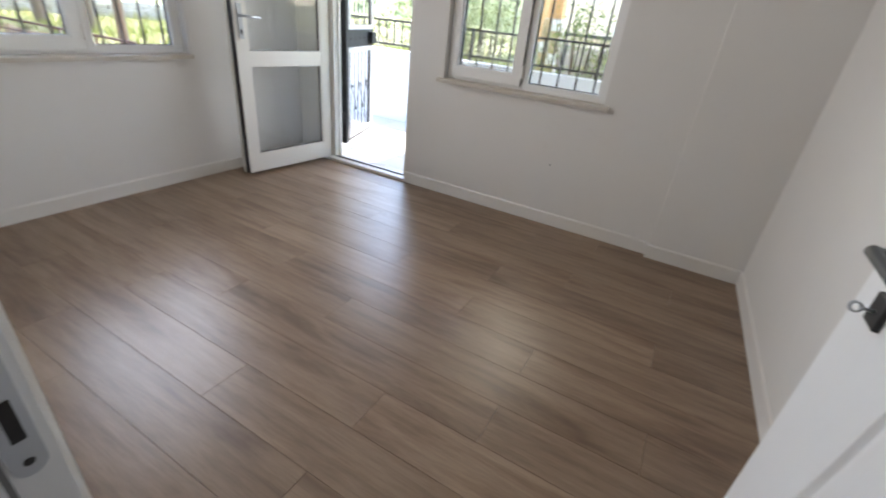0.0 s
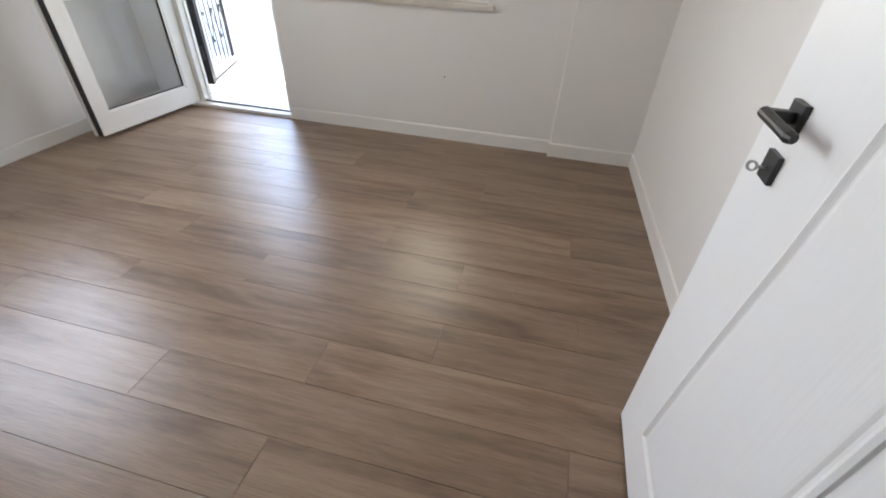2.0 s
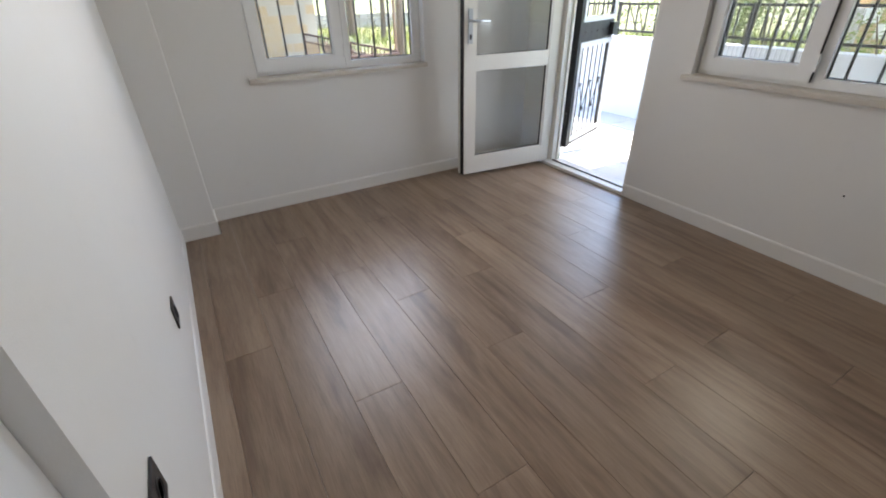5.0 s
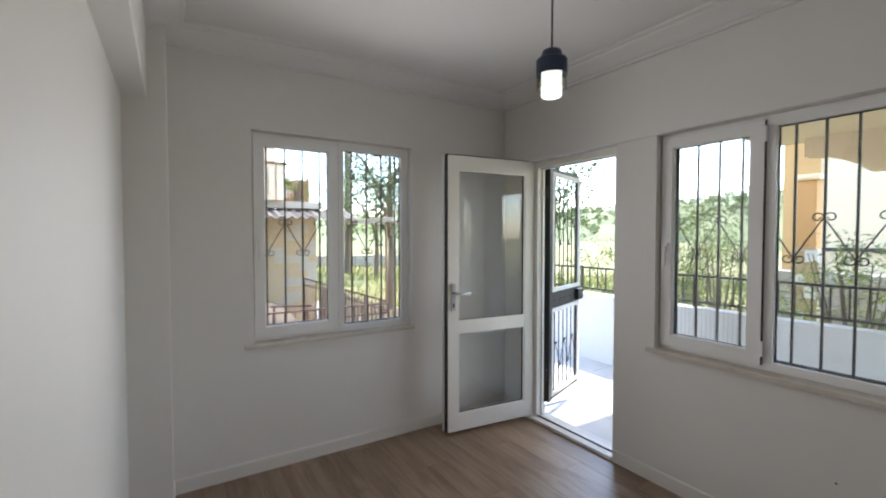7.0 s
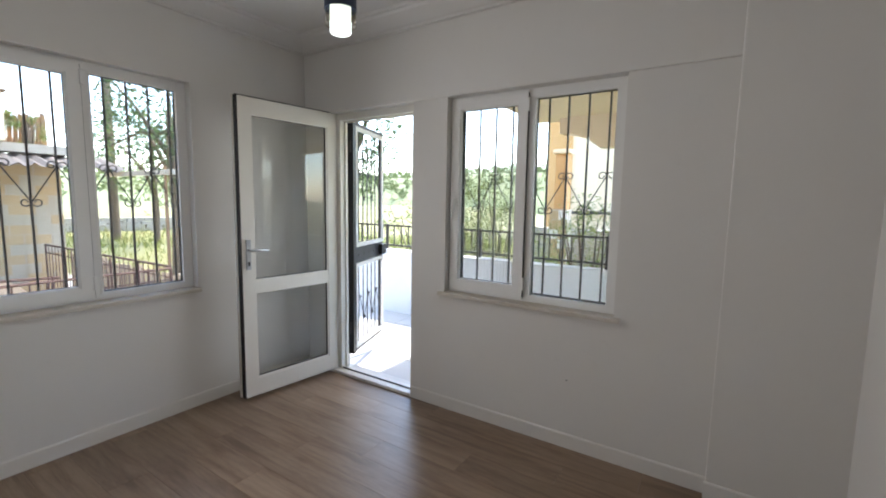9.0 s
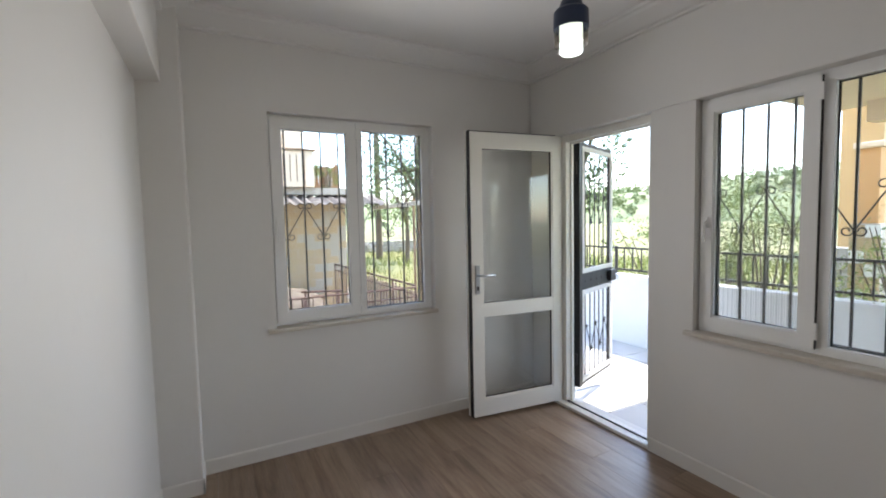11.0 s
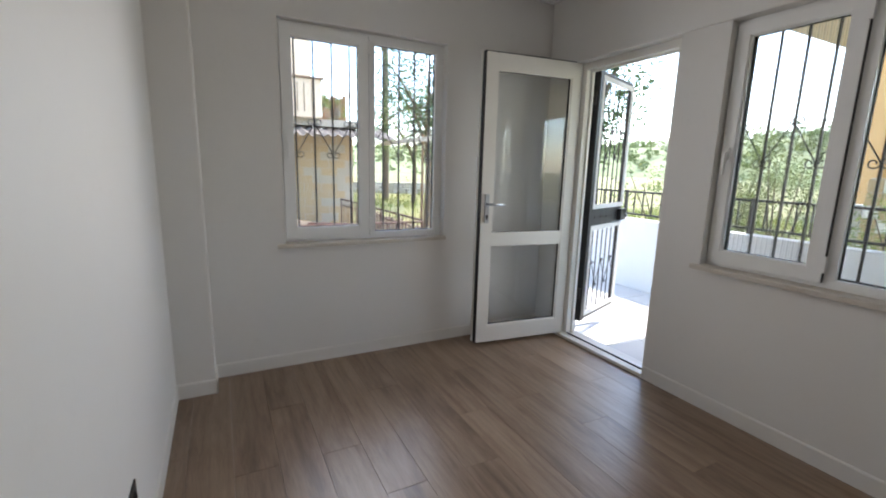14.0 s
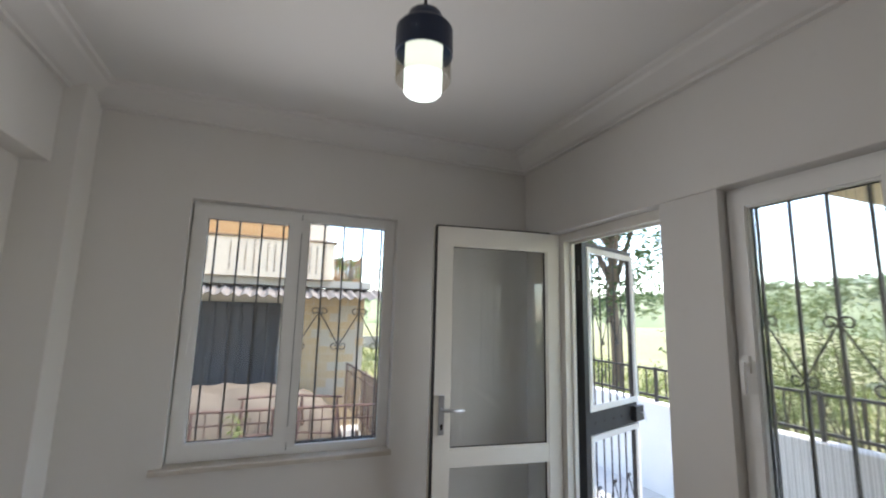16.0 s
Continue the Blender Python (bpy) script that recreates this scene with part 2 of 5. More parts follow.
ROOFING = mottled("corrugated_roofing", (0.20, 0.17, 0.15), (0.14, 0.125, 0.11), 4.0, 0.85, fine=40, bump_s=0.3)
TARP = mottled("dusty_tarpaulin", (0.15, 0.115, 0.08), (0.075, 0.06, 0.045), 3.0, 0.75, fine=25, bump_s=0.4, bump_d=0.01)
RUST = mottled("rust_red_iron", (0.105, 0.050, 0.038), (0.07, 0.036, 0.03), 9.0, 0.7, fine=60, bump_s=0.3)
STONE = mottled("field_stone", (0.45, 0.42, 0.38), (0.36, 0.335, 0.30), 3.0, 0.9, fine=25, bump_s=0.6, bump_d=0.01, vary=7.0)
EARTH = mottled("dry_grass_ground", (0.20, 0.20, 0.075), (0.30, 0.26, 0.12), 0.35, 0.95, fine=9.0, bump_s=0.7, bump_d=0.05)
ROADM = mottled("pale_concrete_yard", (0.62, 0.575, 0.51), (0.52, 0.48, 0.43), 1.0, 0.9, fine=30, bump_s=0.3)
BARK = mottled("bark", (0.16, 0.12, 0.085), (0.10, 0.075, 0.055), 8.0, 0.9, fine=40, bump_s=0.8, bump_d=0.01)
WOODPOST = mottled("weathered_wood", (0.26, 0.16, 0.09), (0.18, 0.11, 0.065), 6.0, 0.8, fine=60, bump_s=0.4)
FENCEW = mottled("brown_fence_wood", (0.34, 0.19, 0.085), (0.26, 0.145, 0.07), 5.0, 0.8, fine=50, bump_s=0.4, vary=6.0)
PICKET = mottled("weathered_picket", (0.42, 0.33, 0.23), (0.32, 0.25, 0.18), 5.0, 0.85, fine=50, bump_s=0.4, vary=6.0)
LEAF = leaf_mat("bush_leaves", (0.10, 0.15, 0.035), (0.17, 0.225, 0.06), (0.30, 0.31, 0.11))
LEAFDARK = leaf_mat("tree_leaves", (0.03, 0.06, 0.02), (0.055, 0.095, 0.032), (0.10, 0.14, 0.06))
LEAFFAR = leaf_mat("far_leaves", (0.09, 0.125, 0.045), (0.13, 0.17, 0.06), (0.21, 0.235, 0.10))
GRASSM = leaf_mat("grass_blades", (0.12, 0.16, 0.03), (0.22, 0.25, 0.06), (0.36, 0.33, 0.12))
GLASS = glass("window_glass", (0.97, 0.985, 0.98))
SMOKE = thin_glass("smoked_lamp_glass", (0.82, 0.80, 0.75))
SCREENM = screen_cloth()
OPAL = glow("lit_opal_glass", (0.88, 1.0, 0.96), 0.26)
CERAMIC = mottled("roof_tile", (0.36, 0.14, 0.075), (0.28, 0.11, 0.06), 5.0, 0.85, fine=20, bump_s=0.4)
HILLM = mottled("hill_ground", (0.17, 0.205, 0.085), (0.36, 0.36, 0.20), 0.10, 0.95, fine=0.45, bump_s=0.0)

# ---- mesh tools ----


def link_mesh(name, bm, material, parent=None, label="", smooth=False):
    me = bpy.data.meshes.new(name)
    bmesh.ops.recalc_face_normals(bm, faces=bm.faces)
    bm.to_mesh(me)
    bm.free()
    me.materials.append(material)
    if smooth:
        for p in me.polygons:
            p.use_smooth = True
    ob = new(name, me)
    if parent:
        ob.parent = parent
    if label:
        ob["label"] = label
    return ob


def part(name, bm, material, parent, label="", smooth=False):
    return link_mesh(name, bm, material, parent, label, smooth)


def thing(name, label, category, group="", kind="", at=(0, 0, 0)):
    ob = new(name)
    ob.location = at
    ob.empty_display_size = 0.1
    return tagged(ob, label, category, group, kind)


def box(bm, x0, x1, y0, y1, z0, z1, bevel=0.0, m=None):
    """An upright box, edges rounded by bevel."""
    vs = [bm.verts.new((x, y, z)) for x in (x0, x1) for y in (y0, y1) for z in (z0, z1)]
    fs = [bm.faces.new([vs[i] for i in f]) for f in
          ((0, 1, 3, 2), (4, 6, 7, 5), (0, 4, 5, 1), (2, 3, 7, 6), (0, 2, 6, 4), (1, 5, 7, 3))]
    if bevel:
        es = list({e for f in fs for e in f.edges})
        r = bmesh.ops.bevel(bm, geom=es, offset=bevel, segments=2, affect="EDGES", profile=0.6)
        vs = list({v for f in r["faces"] for v in f.verts} | {v for v in vs if v.is_valid})
    if m is not None:
        bmesh.ops.transform(bm, matrix=m, verts=vs)
    return bm


def boxed(*a, **k):
    return box(bmesh.new(), *a, **k)


def lathe(bm, profile, seg=24, m=None, ring=False):
    """Turn (r, z) pairs about z."""
    rings = []
    for r, z in profile:
        rings.append([bm.verts.new((r * math.cos(2 * math.pi * i / seg), r * math.sin(2 * math.pi * i / seg), z)) for i in range(seg)])
    for a, b in zip(rings, rings[1:]):
        for i in range(seg):
            bm.faces.new((a[i], a[(i + 1) % seg], b[(i + 1) % seg], b[i]))
    if ring:
        for i in range(seg):
            bm.faces.new((rings[-1][i], rings[-1][(i + 1) % seg], rings[0][(i + 1) % seg], rings[0][i]))
    else:
        bm.faces.new(rings[0][::-1])
        bm.faces.new(rings[-1])
    if m is not None:
        bmesh.ops.transform(bm, matrix=m, verts=[v for r in rings for v in r])
    return bm


def tube(bm, pts, r, seg=6, flat=1.0):
    """A rod along points; flat squeezes its section. r may be a list."""
    pts = [Vector(p) for p in pts]
    rs = r if isinstance(r, (list, tuple)) else [r] * len(pts)
    rings = []
    side = None
    for i, p in enumerate(pts):
        d = (pts[min(i + 1, len(pts) - 1)] - pts[max(i - 1, 0)]).normalized()
        if side is None:
            side = d.cross(Vector((0, 0, 1)) if abs(d.z) < 0.9 else Vector((1, 0, 0))).normalized()
        side = (side - d * side.dot(d)).normalized()
        up = side.cross(d)
        rings.append([bm.verts.new(p + (side * math.cos(2 * math.pi * k / seg) + up * (math.sin(2 * math.pi * k / seg) * flat)) * rs[i]) for k in range(seg)])
    for a, b in zip(rings, rings[1:]):
        for k in range(seg):
            bm.faces.new((a[k], a[(k + 1) % seg], b[(k + 1) % seg], b[k]))
    bm.faces.new(rings[0][::-1])
    bm.faces.new(rings[-1])
    return bm


def slab_with_holes(us, vs, holes, place):
    """A wall as one closed mesh on a grid of (u, v) lines, cells in holes left out; place(u, v, side) gives the corner."""
    us = sorted(set([round(u, 5) for u in us] + [round(h[k], 5) for h in holes for k in (0, 1)]))
    vs = sorted(set([round(v, 5) for v in vs] + [round(h[k], 5) for h in holes for k in (2, 3)]))
    solid = {}
    for i in range(len(us) - 1):
        for j in range(len(vs) - 1):
            cu, cv = (us[i] + us[i + 1]) / 2, (vs[j] + vs[j + 1]) / 2
            solid[i, j] = not any(h[0] < cu < h[1] and h[2] < cv < h[3] for h in holes)
    bm = bmesh.new()
    got = {}

    def vert(i, j, s):
        if (i, j, s) not in got:
            got[i, j, s] = bm.verts.new(place(us[i], vs[j], s))
        return got[i, j, s]
    for (i, j), ok in solid.items():
        if not ok:
            continue
        for s in (0, 1):
            bm.faces.new([vert(i, j, s), vert(i + 1, j, s), vert(i + 1, j + 1, s), vert(i, j + 1, s)])
        for di, dj, a, b in ((-1, 0, (0, 0), (0, 1)), (1, 0, (1, 0), (1, 1)), (0, -1, (0, 0), (1, 0)), (0, 1, (0, 1), (1, 1))):
            if not solid.get((i + di, j + dj), False):
                bm.faces.new([vert(i + a[0], j + a[1], 0), vert(i + b[0], j + b[1], 0), vert(i + b[0], j + b[1], 1), vert(i + a[0], j + a[1], 1)])
    return bm


def prism(bm, profile, place, n0, n1):
    """Extrude a closed (a, b) profile from n0 to n1; place(a, b, n) gives the point."""
    r0 = [bm.verts.new(place(a, b, n0)) for a, b in profile]
    r1 = [bm.verts.new(place(a, b, n1)) for a, b in profile]
    k = len(profile)
    for i in range(k):
        bm.faces.new((r0[i], r0[(i + 1) % k], r1[(i + 1) % k], r1[i]))
    bm.faces.new(r0[::-1])
    bm.faces.new(r1)
    return bm


def scroll(bm, at, du, r, turns=1.3, wire=0.004, hand=1, up=1, n=14):
    """A wrought-iron curl that starts at a point and winds up; du is the sideways direction."""
    at, du, dz = Vector(at), Vector(du) * hand, Vector((0, 0, up))
    pts = []
    for i in range(n + 1):
        f = i / n
        a = math.pi * 1.1 - f * turns * 2 * math.pi * 0.85
        rr = r * (1 - 0.62 * f)
        c = at + du * r
        pts.append(c + du * (rr * math.cos(a)) + dz * (rr * math.sin(a)))
    return tube(bm, pts, wire, 5)


# ---- the room ----
XA, YB, YC = -2.40, 2.95, 0.30
TOP = 2.64
def x_d(y):
    return 1.082 - 0.035 * (y - 1.66)


WIN_A = (0.930, 2.038, 0.815, 2.143)       # y0, y1, z0, z1
WIN_B = (-1.026, 0.060, 0.815, 2.083)     # x0, x1, z0, z1
DOOR_B = (-2.125, -1.298, 0.0, 2.083)
DOOR_C = (0.134, 0.935, 0.0, 2.06)
TH = 0.21                                  # outer walls

bm = slab_with_holes([-0.3 + 0.0, YB + TH], [-0.12, 3.0], [WIN_A], lambda u, v, s: (XA - s * TH, u, v))
tagged(link_mesh("wall_west", bm, PAINT), "white painted plaster wall with a two-pane window", "wall", kind="structure")
bm = slab_with_holes([XA, 1.35], [-0.12, 3.0], [WIN_B, DOOR_B], lambda u, v, s: (u, YB + s * TH, v))
tagged(link_mesh("wall_north", bm, PAINT), "white painted plaster wall with terrace door and window", "wall", kind="structure")
bm = slab_with_holes([XA, 1.3], [-0.12, 3.0], [(-0.012, *DOOR_C[1:])], lambda u, v, s: (u, YC - s * 0.15, v))
tagged(link_mesh("wall_south", bm, PAINT), "white painted partition wall with the entrance doorway", "wall", kind="structure")
bm = slab_with_holes([YC, YB], [-0.12, 3.0], [], lambda u, v, s: (x_d(u) + s * 0.15, u, v))
tagged(link_mesh("wall_east", bm, PAINT), "plain white painted plaster wall", "wall", kind="structure")

# concrete frame that stands proud of the plaster
bm = boxed(XA - 0.01, -2.205, YC - 0.01, 0.495, 0, TOP, bevel=0.006)
tagged(link_mesh("column_southwest", bm, PAINT), "white plastered concrete column in the corner", "column", kind="structure")
bm = boxed(-2.206, x_d(YC) + 0.02, YC - 0.01, 0.41, 2.19, TOP, bevel=0.006)
tagged(link_mesh("beam_south", bm, PAINT), "white plastered ceiling beam along the wall", "beam", kind="structure")
bm = boxed(XA + 0.006, 0.54, YB - 0.013, YB + 0.01, 2.0835, TOP, bevel=0.005)
tagged(link_mesh("beam_north", bm, PAINT), "white plastered beam above door and window", "beam", kind="structure")
bm = boxed(0.535, 1.05, YB - 0.042, YB + 0.01, 0, TOP, bevel=0.006)
tagged(link_mesh("column_northeast", bm, PAINT), "shallow white plastered column beside the corner", "column", kind="structure")

bm = boxed(0.9355, x_d(YC) + 0.01, YC - 0.01, 0.440, 0, TOP, bevel=0.005)
tagged(link_mesh("column_southeast", bm, PAINT), "white plastered pier behind the open door", "column", kind="structure")
bm = boxed(XA - TH, 1.35, YC - 0.15, YB + TH, TOP, TOP + 0.16)
tagged(link_mesh("ceiling", bm, CEIL), "white painted plaster ceiling", "ceiling", kind="structure")

# stepped plaster cornice
COR = [(0, -0.092), (0.026, -0.092), (0.028, -0.080), (0.05, -0.074), (0.135, -0.03), (0.145, -0.018), (0.168, -0.014), (0.172, 0.002), (0, 0.002)]
bm = prism(bmesh.new(), COR, lambda a, b, n: (XA + a, n, TOP + b), 0.41, YB - 0.02)
tagged(link_mesh("trim_cornice_west", bm, CEIL), "white moulded plaster cornice", "cornice", kind="structure")
bm = prism(bmesh.new(), COR, lambda a, b, n: (n, YB - 0.013 - a, TOP + b), XA, 1.05)
tagged(link_mesh("trim_cornice_north", bm, CEIL), "white moulded plaster cornice", "cornice", kind="structure")
bm = prism(bmesh.new(), COR, lambda a, b, n: (x_d(n) - a, n, TOP + b), 0.41, YB - 0.04)
tagged(link_mesh("trim_cornice_east", bm, CEIL), "white moulded plaster cornice", "cornice", kind="structure")
bm = prism(bmesh.new(), COR, lambda a, b, n: (n, 0.41 + a, TOP + b), -2.3, 1.1)
tagged(link_mesh("trim_cornice_south", bm, CEIL), "white moulded plaster cornice", "cornice", kind="structure")

# skirting
SK = [(0, 0), (0.007, 0), (0.007, 0.077), (0.004, 0.084), (0.0, 0.086)]


def skirting(name, place, n0, n1):
    tagged(link_mesh(name, prism(bmesh.new(), SK, place, n0, n1), SKIRT), "white painted wooden skirting board", "skirting", kind="structure")


skirting("baseboard_west", lambda a, b, n: (XA + a, n, b), 0.502, YB - 0.007)
skirting("baseboard_column_side", lambda a, b, n: (n, 0.495 + a, b), XA, -2.198)
skirting("baseboard_column_front", lambda a, b, n: (-2.205 + a, n, b), YC, 0.502)
skirting("baseboard_north_corner", lambda a, b, n: (n, YB - a, b), XA, DOOR_B[0])
skirting("baseboard_north", lambda a, b, n: (n, YB - a, b), DOOR_B[1], 0.535)
skirting("baseboard_column_northeast", lambda a, b, n: (n, YB - 0.042 - a, b), 0.528, x_d(YB))
skirting("baseboard_east", lambda a, b, n: (x_d(n) - a, n, b), 0.44, YB - 0.049)
skirting("baseboard_south", lambda a, b, n: (n, YC + a, b), -2.198, -0.014)

# base under the boards and the closed hall behind the doorway
bm = boxed(XA, 1.3, YC - 0.16, YB, -0.14, -0.009)
tagged(link_mesh("floor", bm, GROUT), "oak laminate floor of long grey-brown boards", "floor", kind="structure")
bm = boxed(-1.4, 1.9, -1.8, YC - 0.16, -0.14, 0.0)
tagged(link_mesh("floor_hall", bm, WOODPOST), "plain hall floor", "floor", kind="structure")
bm = boxed(-1.4, 1.9, -1.95, -1.8, -0.14, 2.8)
tagged(link_mesh("wall_hall_south", bm, PAINT), "plain white hall wall", "wall", kind="structure")
bm = boxed(-1.55, -1.4, -1.95, YC - 0.15, -0.14, 2.8)
tagged(link_mesh("wall_hall_west", bm, PAINT), "plain white hall wall", "wall", kind="structure")
bm = boxed(1.9, 2.05, -1.95, YC, -0.14, 2.8)
tagged(link_mesh("wall_hall_east", bm, PAINT), "plain white hall wall", "wall", kind="structure")
bm = boxed(1.3, 1.9, YC - 0.15, YC, -0.14, 2.8)
tagged(link_mesh("wall_hall_north", bm, PAINT), "plain white hall wall", "wall", kind="structure")
bm = boxed(-1.55, 2.05, -1.95, YC - 0.15, 2.65, 2.8)
tagged(link_mesh("ceiling_hall", bm, CEIL), "plain white hall ceiling", "ceiling", kind="structure")
# an unseen storey added above, which shades the terrace
bm = boxed(XA - TH, 8.0, -7.0, YB + TH, 3.0, 6.4)
tagged(link_mesh("upper_storey", bm, WHITEWASH), "plain rendered upper storey, unseen, added to shade the terrace", "building", kind="structure")

# ---- windows and doors ----


def rect_frame(bm, u0, u1, v0, v1, w, place, d0, d1, wb=None, bevel=0.004, wt=None):
    """Four rails round an opening; place maps (u, v, d) to the world."""
    wb, wt = w if wb is None else wb, w if wt is None else wt
    for a0, a1, b0, b1 in ((u0, u0 + w, v0, v1), (u1 - w, u1, v0, v1), (u0 + w, u1 - w, v0, v0 + wb), (u0 + w, u1 - w, v1 - wt, v1)):
        prof = [(a0 + bevel, b0), (a1 - bevel, b0), (a1, b0 + bevel), (a1, b1 - bevel), (a1 - bevel, b1), (a0 + bevel, b1), (a0, b1 - bevel), (a0, b0 + bevel)]
        prism(bm, prof, place, d0, d1)
    return bm


def pane(parent, u0, u1, v0, v1, place, d, name="pane"):
    bm = prism(bmesh.new(), [(u0, v0), (u1, v0), (u1, v1), (u0, v1)], place, d - 0.003, d + 0.003)
    ob = part(name, bm, GLASS, parent, "clear glass")
    ob.visible_shadow = False
    return ob


def seal(parent, u0, u1, v0, v1, place, d):
    return part("gasket", rect_frame(bmesh.new(), u0, u1, v0, v1, 0.006, place, d - 0.005, d + 0.012, bevel=0.001), GASKET, parent, "black rubber glazing gasket")


def window(name, label, place, u0, u1, v0, v1, um, sill0, sill1):
    """White PVC window with an opening sash and a fixed pane; u runs along the wall, d outwards from its face."""
    w = thing(name, label, "window", kind="structure")
    D0, D1 = 0.056, 0.118
    fr = rect_frame(bmesh.new(), u0 + 0.002, u1 - 0.002, v0 + 0.002, v1 - 0.002, 0.045, place, D0, D1, 0.030)
    prism(fr, [(um - 0.028, v0 + 0.03), (um + 0.028, v0 + 0.03), (um + 0.028, v1 - 0.045), (um - 0.028, v1 - 0.045)], place, D0 + 0.004, D1)
    part("window_frame", fr, PVCW, w)
    # opening sash with its shadow gap towards the frame
    s0, s1 = u0 + 0.012, um - 0.004
    sash = part("sash", rect_frame(bmesh.new(), s0, s1, v0 + 0.022, v1 - 0.020, 0.062, place, D0 - 0.016, D1 - 0.02, 0.066, 0.006), PVCW, w)
    part("bead", rect_frame(bmesh.new(), s0 + 0.058, s1 - 0.058, v0 + 0.084, v1 - 0.078, 0.010, place, D0 - 0.006, D0 + 0.02, bevel=0.003), PVCW, sash)
    pane(w, s0 + 0.05, s1 - 0.05, v0 + 0.075, v1 - 0.07, place, D0 + 0.023)
    seal(w, s0 + 0.064, s1 - 0.064, v0 + 0.090, v1 - 0.084, place, D0 + 0.018)
    # fixed pane
    f0, f1 = um + 0.028, u1 - 0.045
    part("bead", rect_frame(bmesh.new(), f0, f1, v0 + 0.03, v1 - 0.045, 0.014, place, D0 + 0.002, D0 + 0.03, bevel=0.004), PVCW, w)
    pane(w, f0 - 0.01, f1 + 0.01, v0 + 0.02, v1 - 0.035, place, D0 + 0.036)
    seal(w, f0 + 0.012, f1 - 0.012, v0 + 0.042, v1 - 0.057, place, D0 + 0.031)
    # handle
    h = bmesh.new()
    zc, hu_ = (v0 + v1) / 2 - 0.03, s0 + 0.031
    prism(h, [(hu_ - 0.012, zc - 0.030), (hu_ + 0.012, zc - 0.030), (hu_ + 0.012, zc + 0.030), (hu_ - 0.012, zc + 0.030)], place, D0 - 0.026, D0 - 0.0155)
    prism(h, [(hu_ - 0.007, zc - 0.105), (hu_ + 0.007, zc - 0.105), (hu_ + 0.009, zc + 0.010), (hu_ - 0.009, zc + 0.010)], place, D0 - 0.050, D0 - 0.038)
    prism(h, [(hu_ - 0.007, zc - 0.007), (hu_ + 0.007, zc - 0.007), (hu_ + 0.007, zc + 0.007), (hu_ - 0.007, zc + 0.007)], place, D0 - 0.040, D0 - 0.024)
    part("window_handle", h, PVCW, sash, "white lever handle")
    # hinges and the dark gap on the middle post
    for vz in (v0 + 0.07, v1 - 0.13):
        part("hinge", prism(bmesh.new(), [(um - 0.008, vz), (um + 0.008, vz), (um + 0.008, vz + 0.075), (um - 0.008, vz + 0.075)], place, D0 - 0.024, D0 - 0.008), PVCW, sash, "white window hinge")
    part("gap_seal", prism(bmesh.new(), [(um - 0.0038, v0 + 0.024), (um - 0.0008, v0 + 0.024), (um - 0.0008, v1 - 0.022), (um - 0.0038, v1 - 0.022)], place, D0 - 0.010, D0 + 0.004), GASKET, sash, "dark sash joint")
    # marble sill
    sill = bmesh.new()
    prof = [(-0.028, v0 - 0.026), (-0.028, v0 - 0.005), (-0.023, v0), (0.056, v0 + 0.001), (0.056, v0 - 0.026)]
    prism(sill, prof, lambda a, b, n: place(n, b, a), sill0, sill1)
    part("window_sill", sill, MARBLE, w, "worn veined marble sill, stained along its edge")
    part("outer_sill", prism(bmesh.new(), [(0.119, v0 - 0.02), (0.119, v0 + 0.004), (0.245, v0 - 0.016), (0.245, v0 - 0.036)], lambda a, b, n: place(n, b, a), u0 + 0.004, u1 - 0.004), MARBLE, w)
    return w


def place_a(u, v, d):
    return (XA - d, u, v)


def place_b(u, v, d):
    return (u, YB + d, v)


window("window_1", "white plastic two-pane window with a marble sill, closed", place_a, *WIN_A, 1.490, 0.880, 2.046)
win_b = window("window_2", "white plastic two-pane window with a marble sill, closed", place_b, *WIN_B, -0.487, -1.066, 0.093)
# pleated fly screen on the garden side of the opening sash
bm = bmesh.new()
ku, kn = [], 34
for i in range(kn + 1):
    u = WIN_B[0] + 0.06 + (0.375 + 0.02) * i / kn
    ku.append([bm.verts.new(place_b(u, v, 0.128 + (0.009 if i % 2 else 0.0))) for v in (WIN_B[2] + 0.07, WIN_B[3] - 0.06)])
for p, q in zip(ku, ku[1:]):
    bm.faces.new((p[0], q[0], q[1], p[1]))
screen = part("fly_screen", bm, SCREENM, win_b, "pleated grey fly screen")
screen.visible_shadow = False


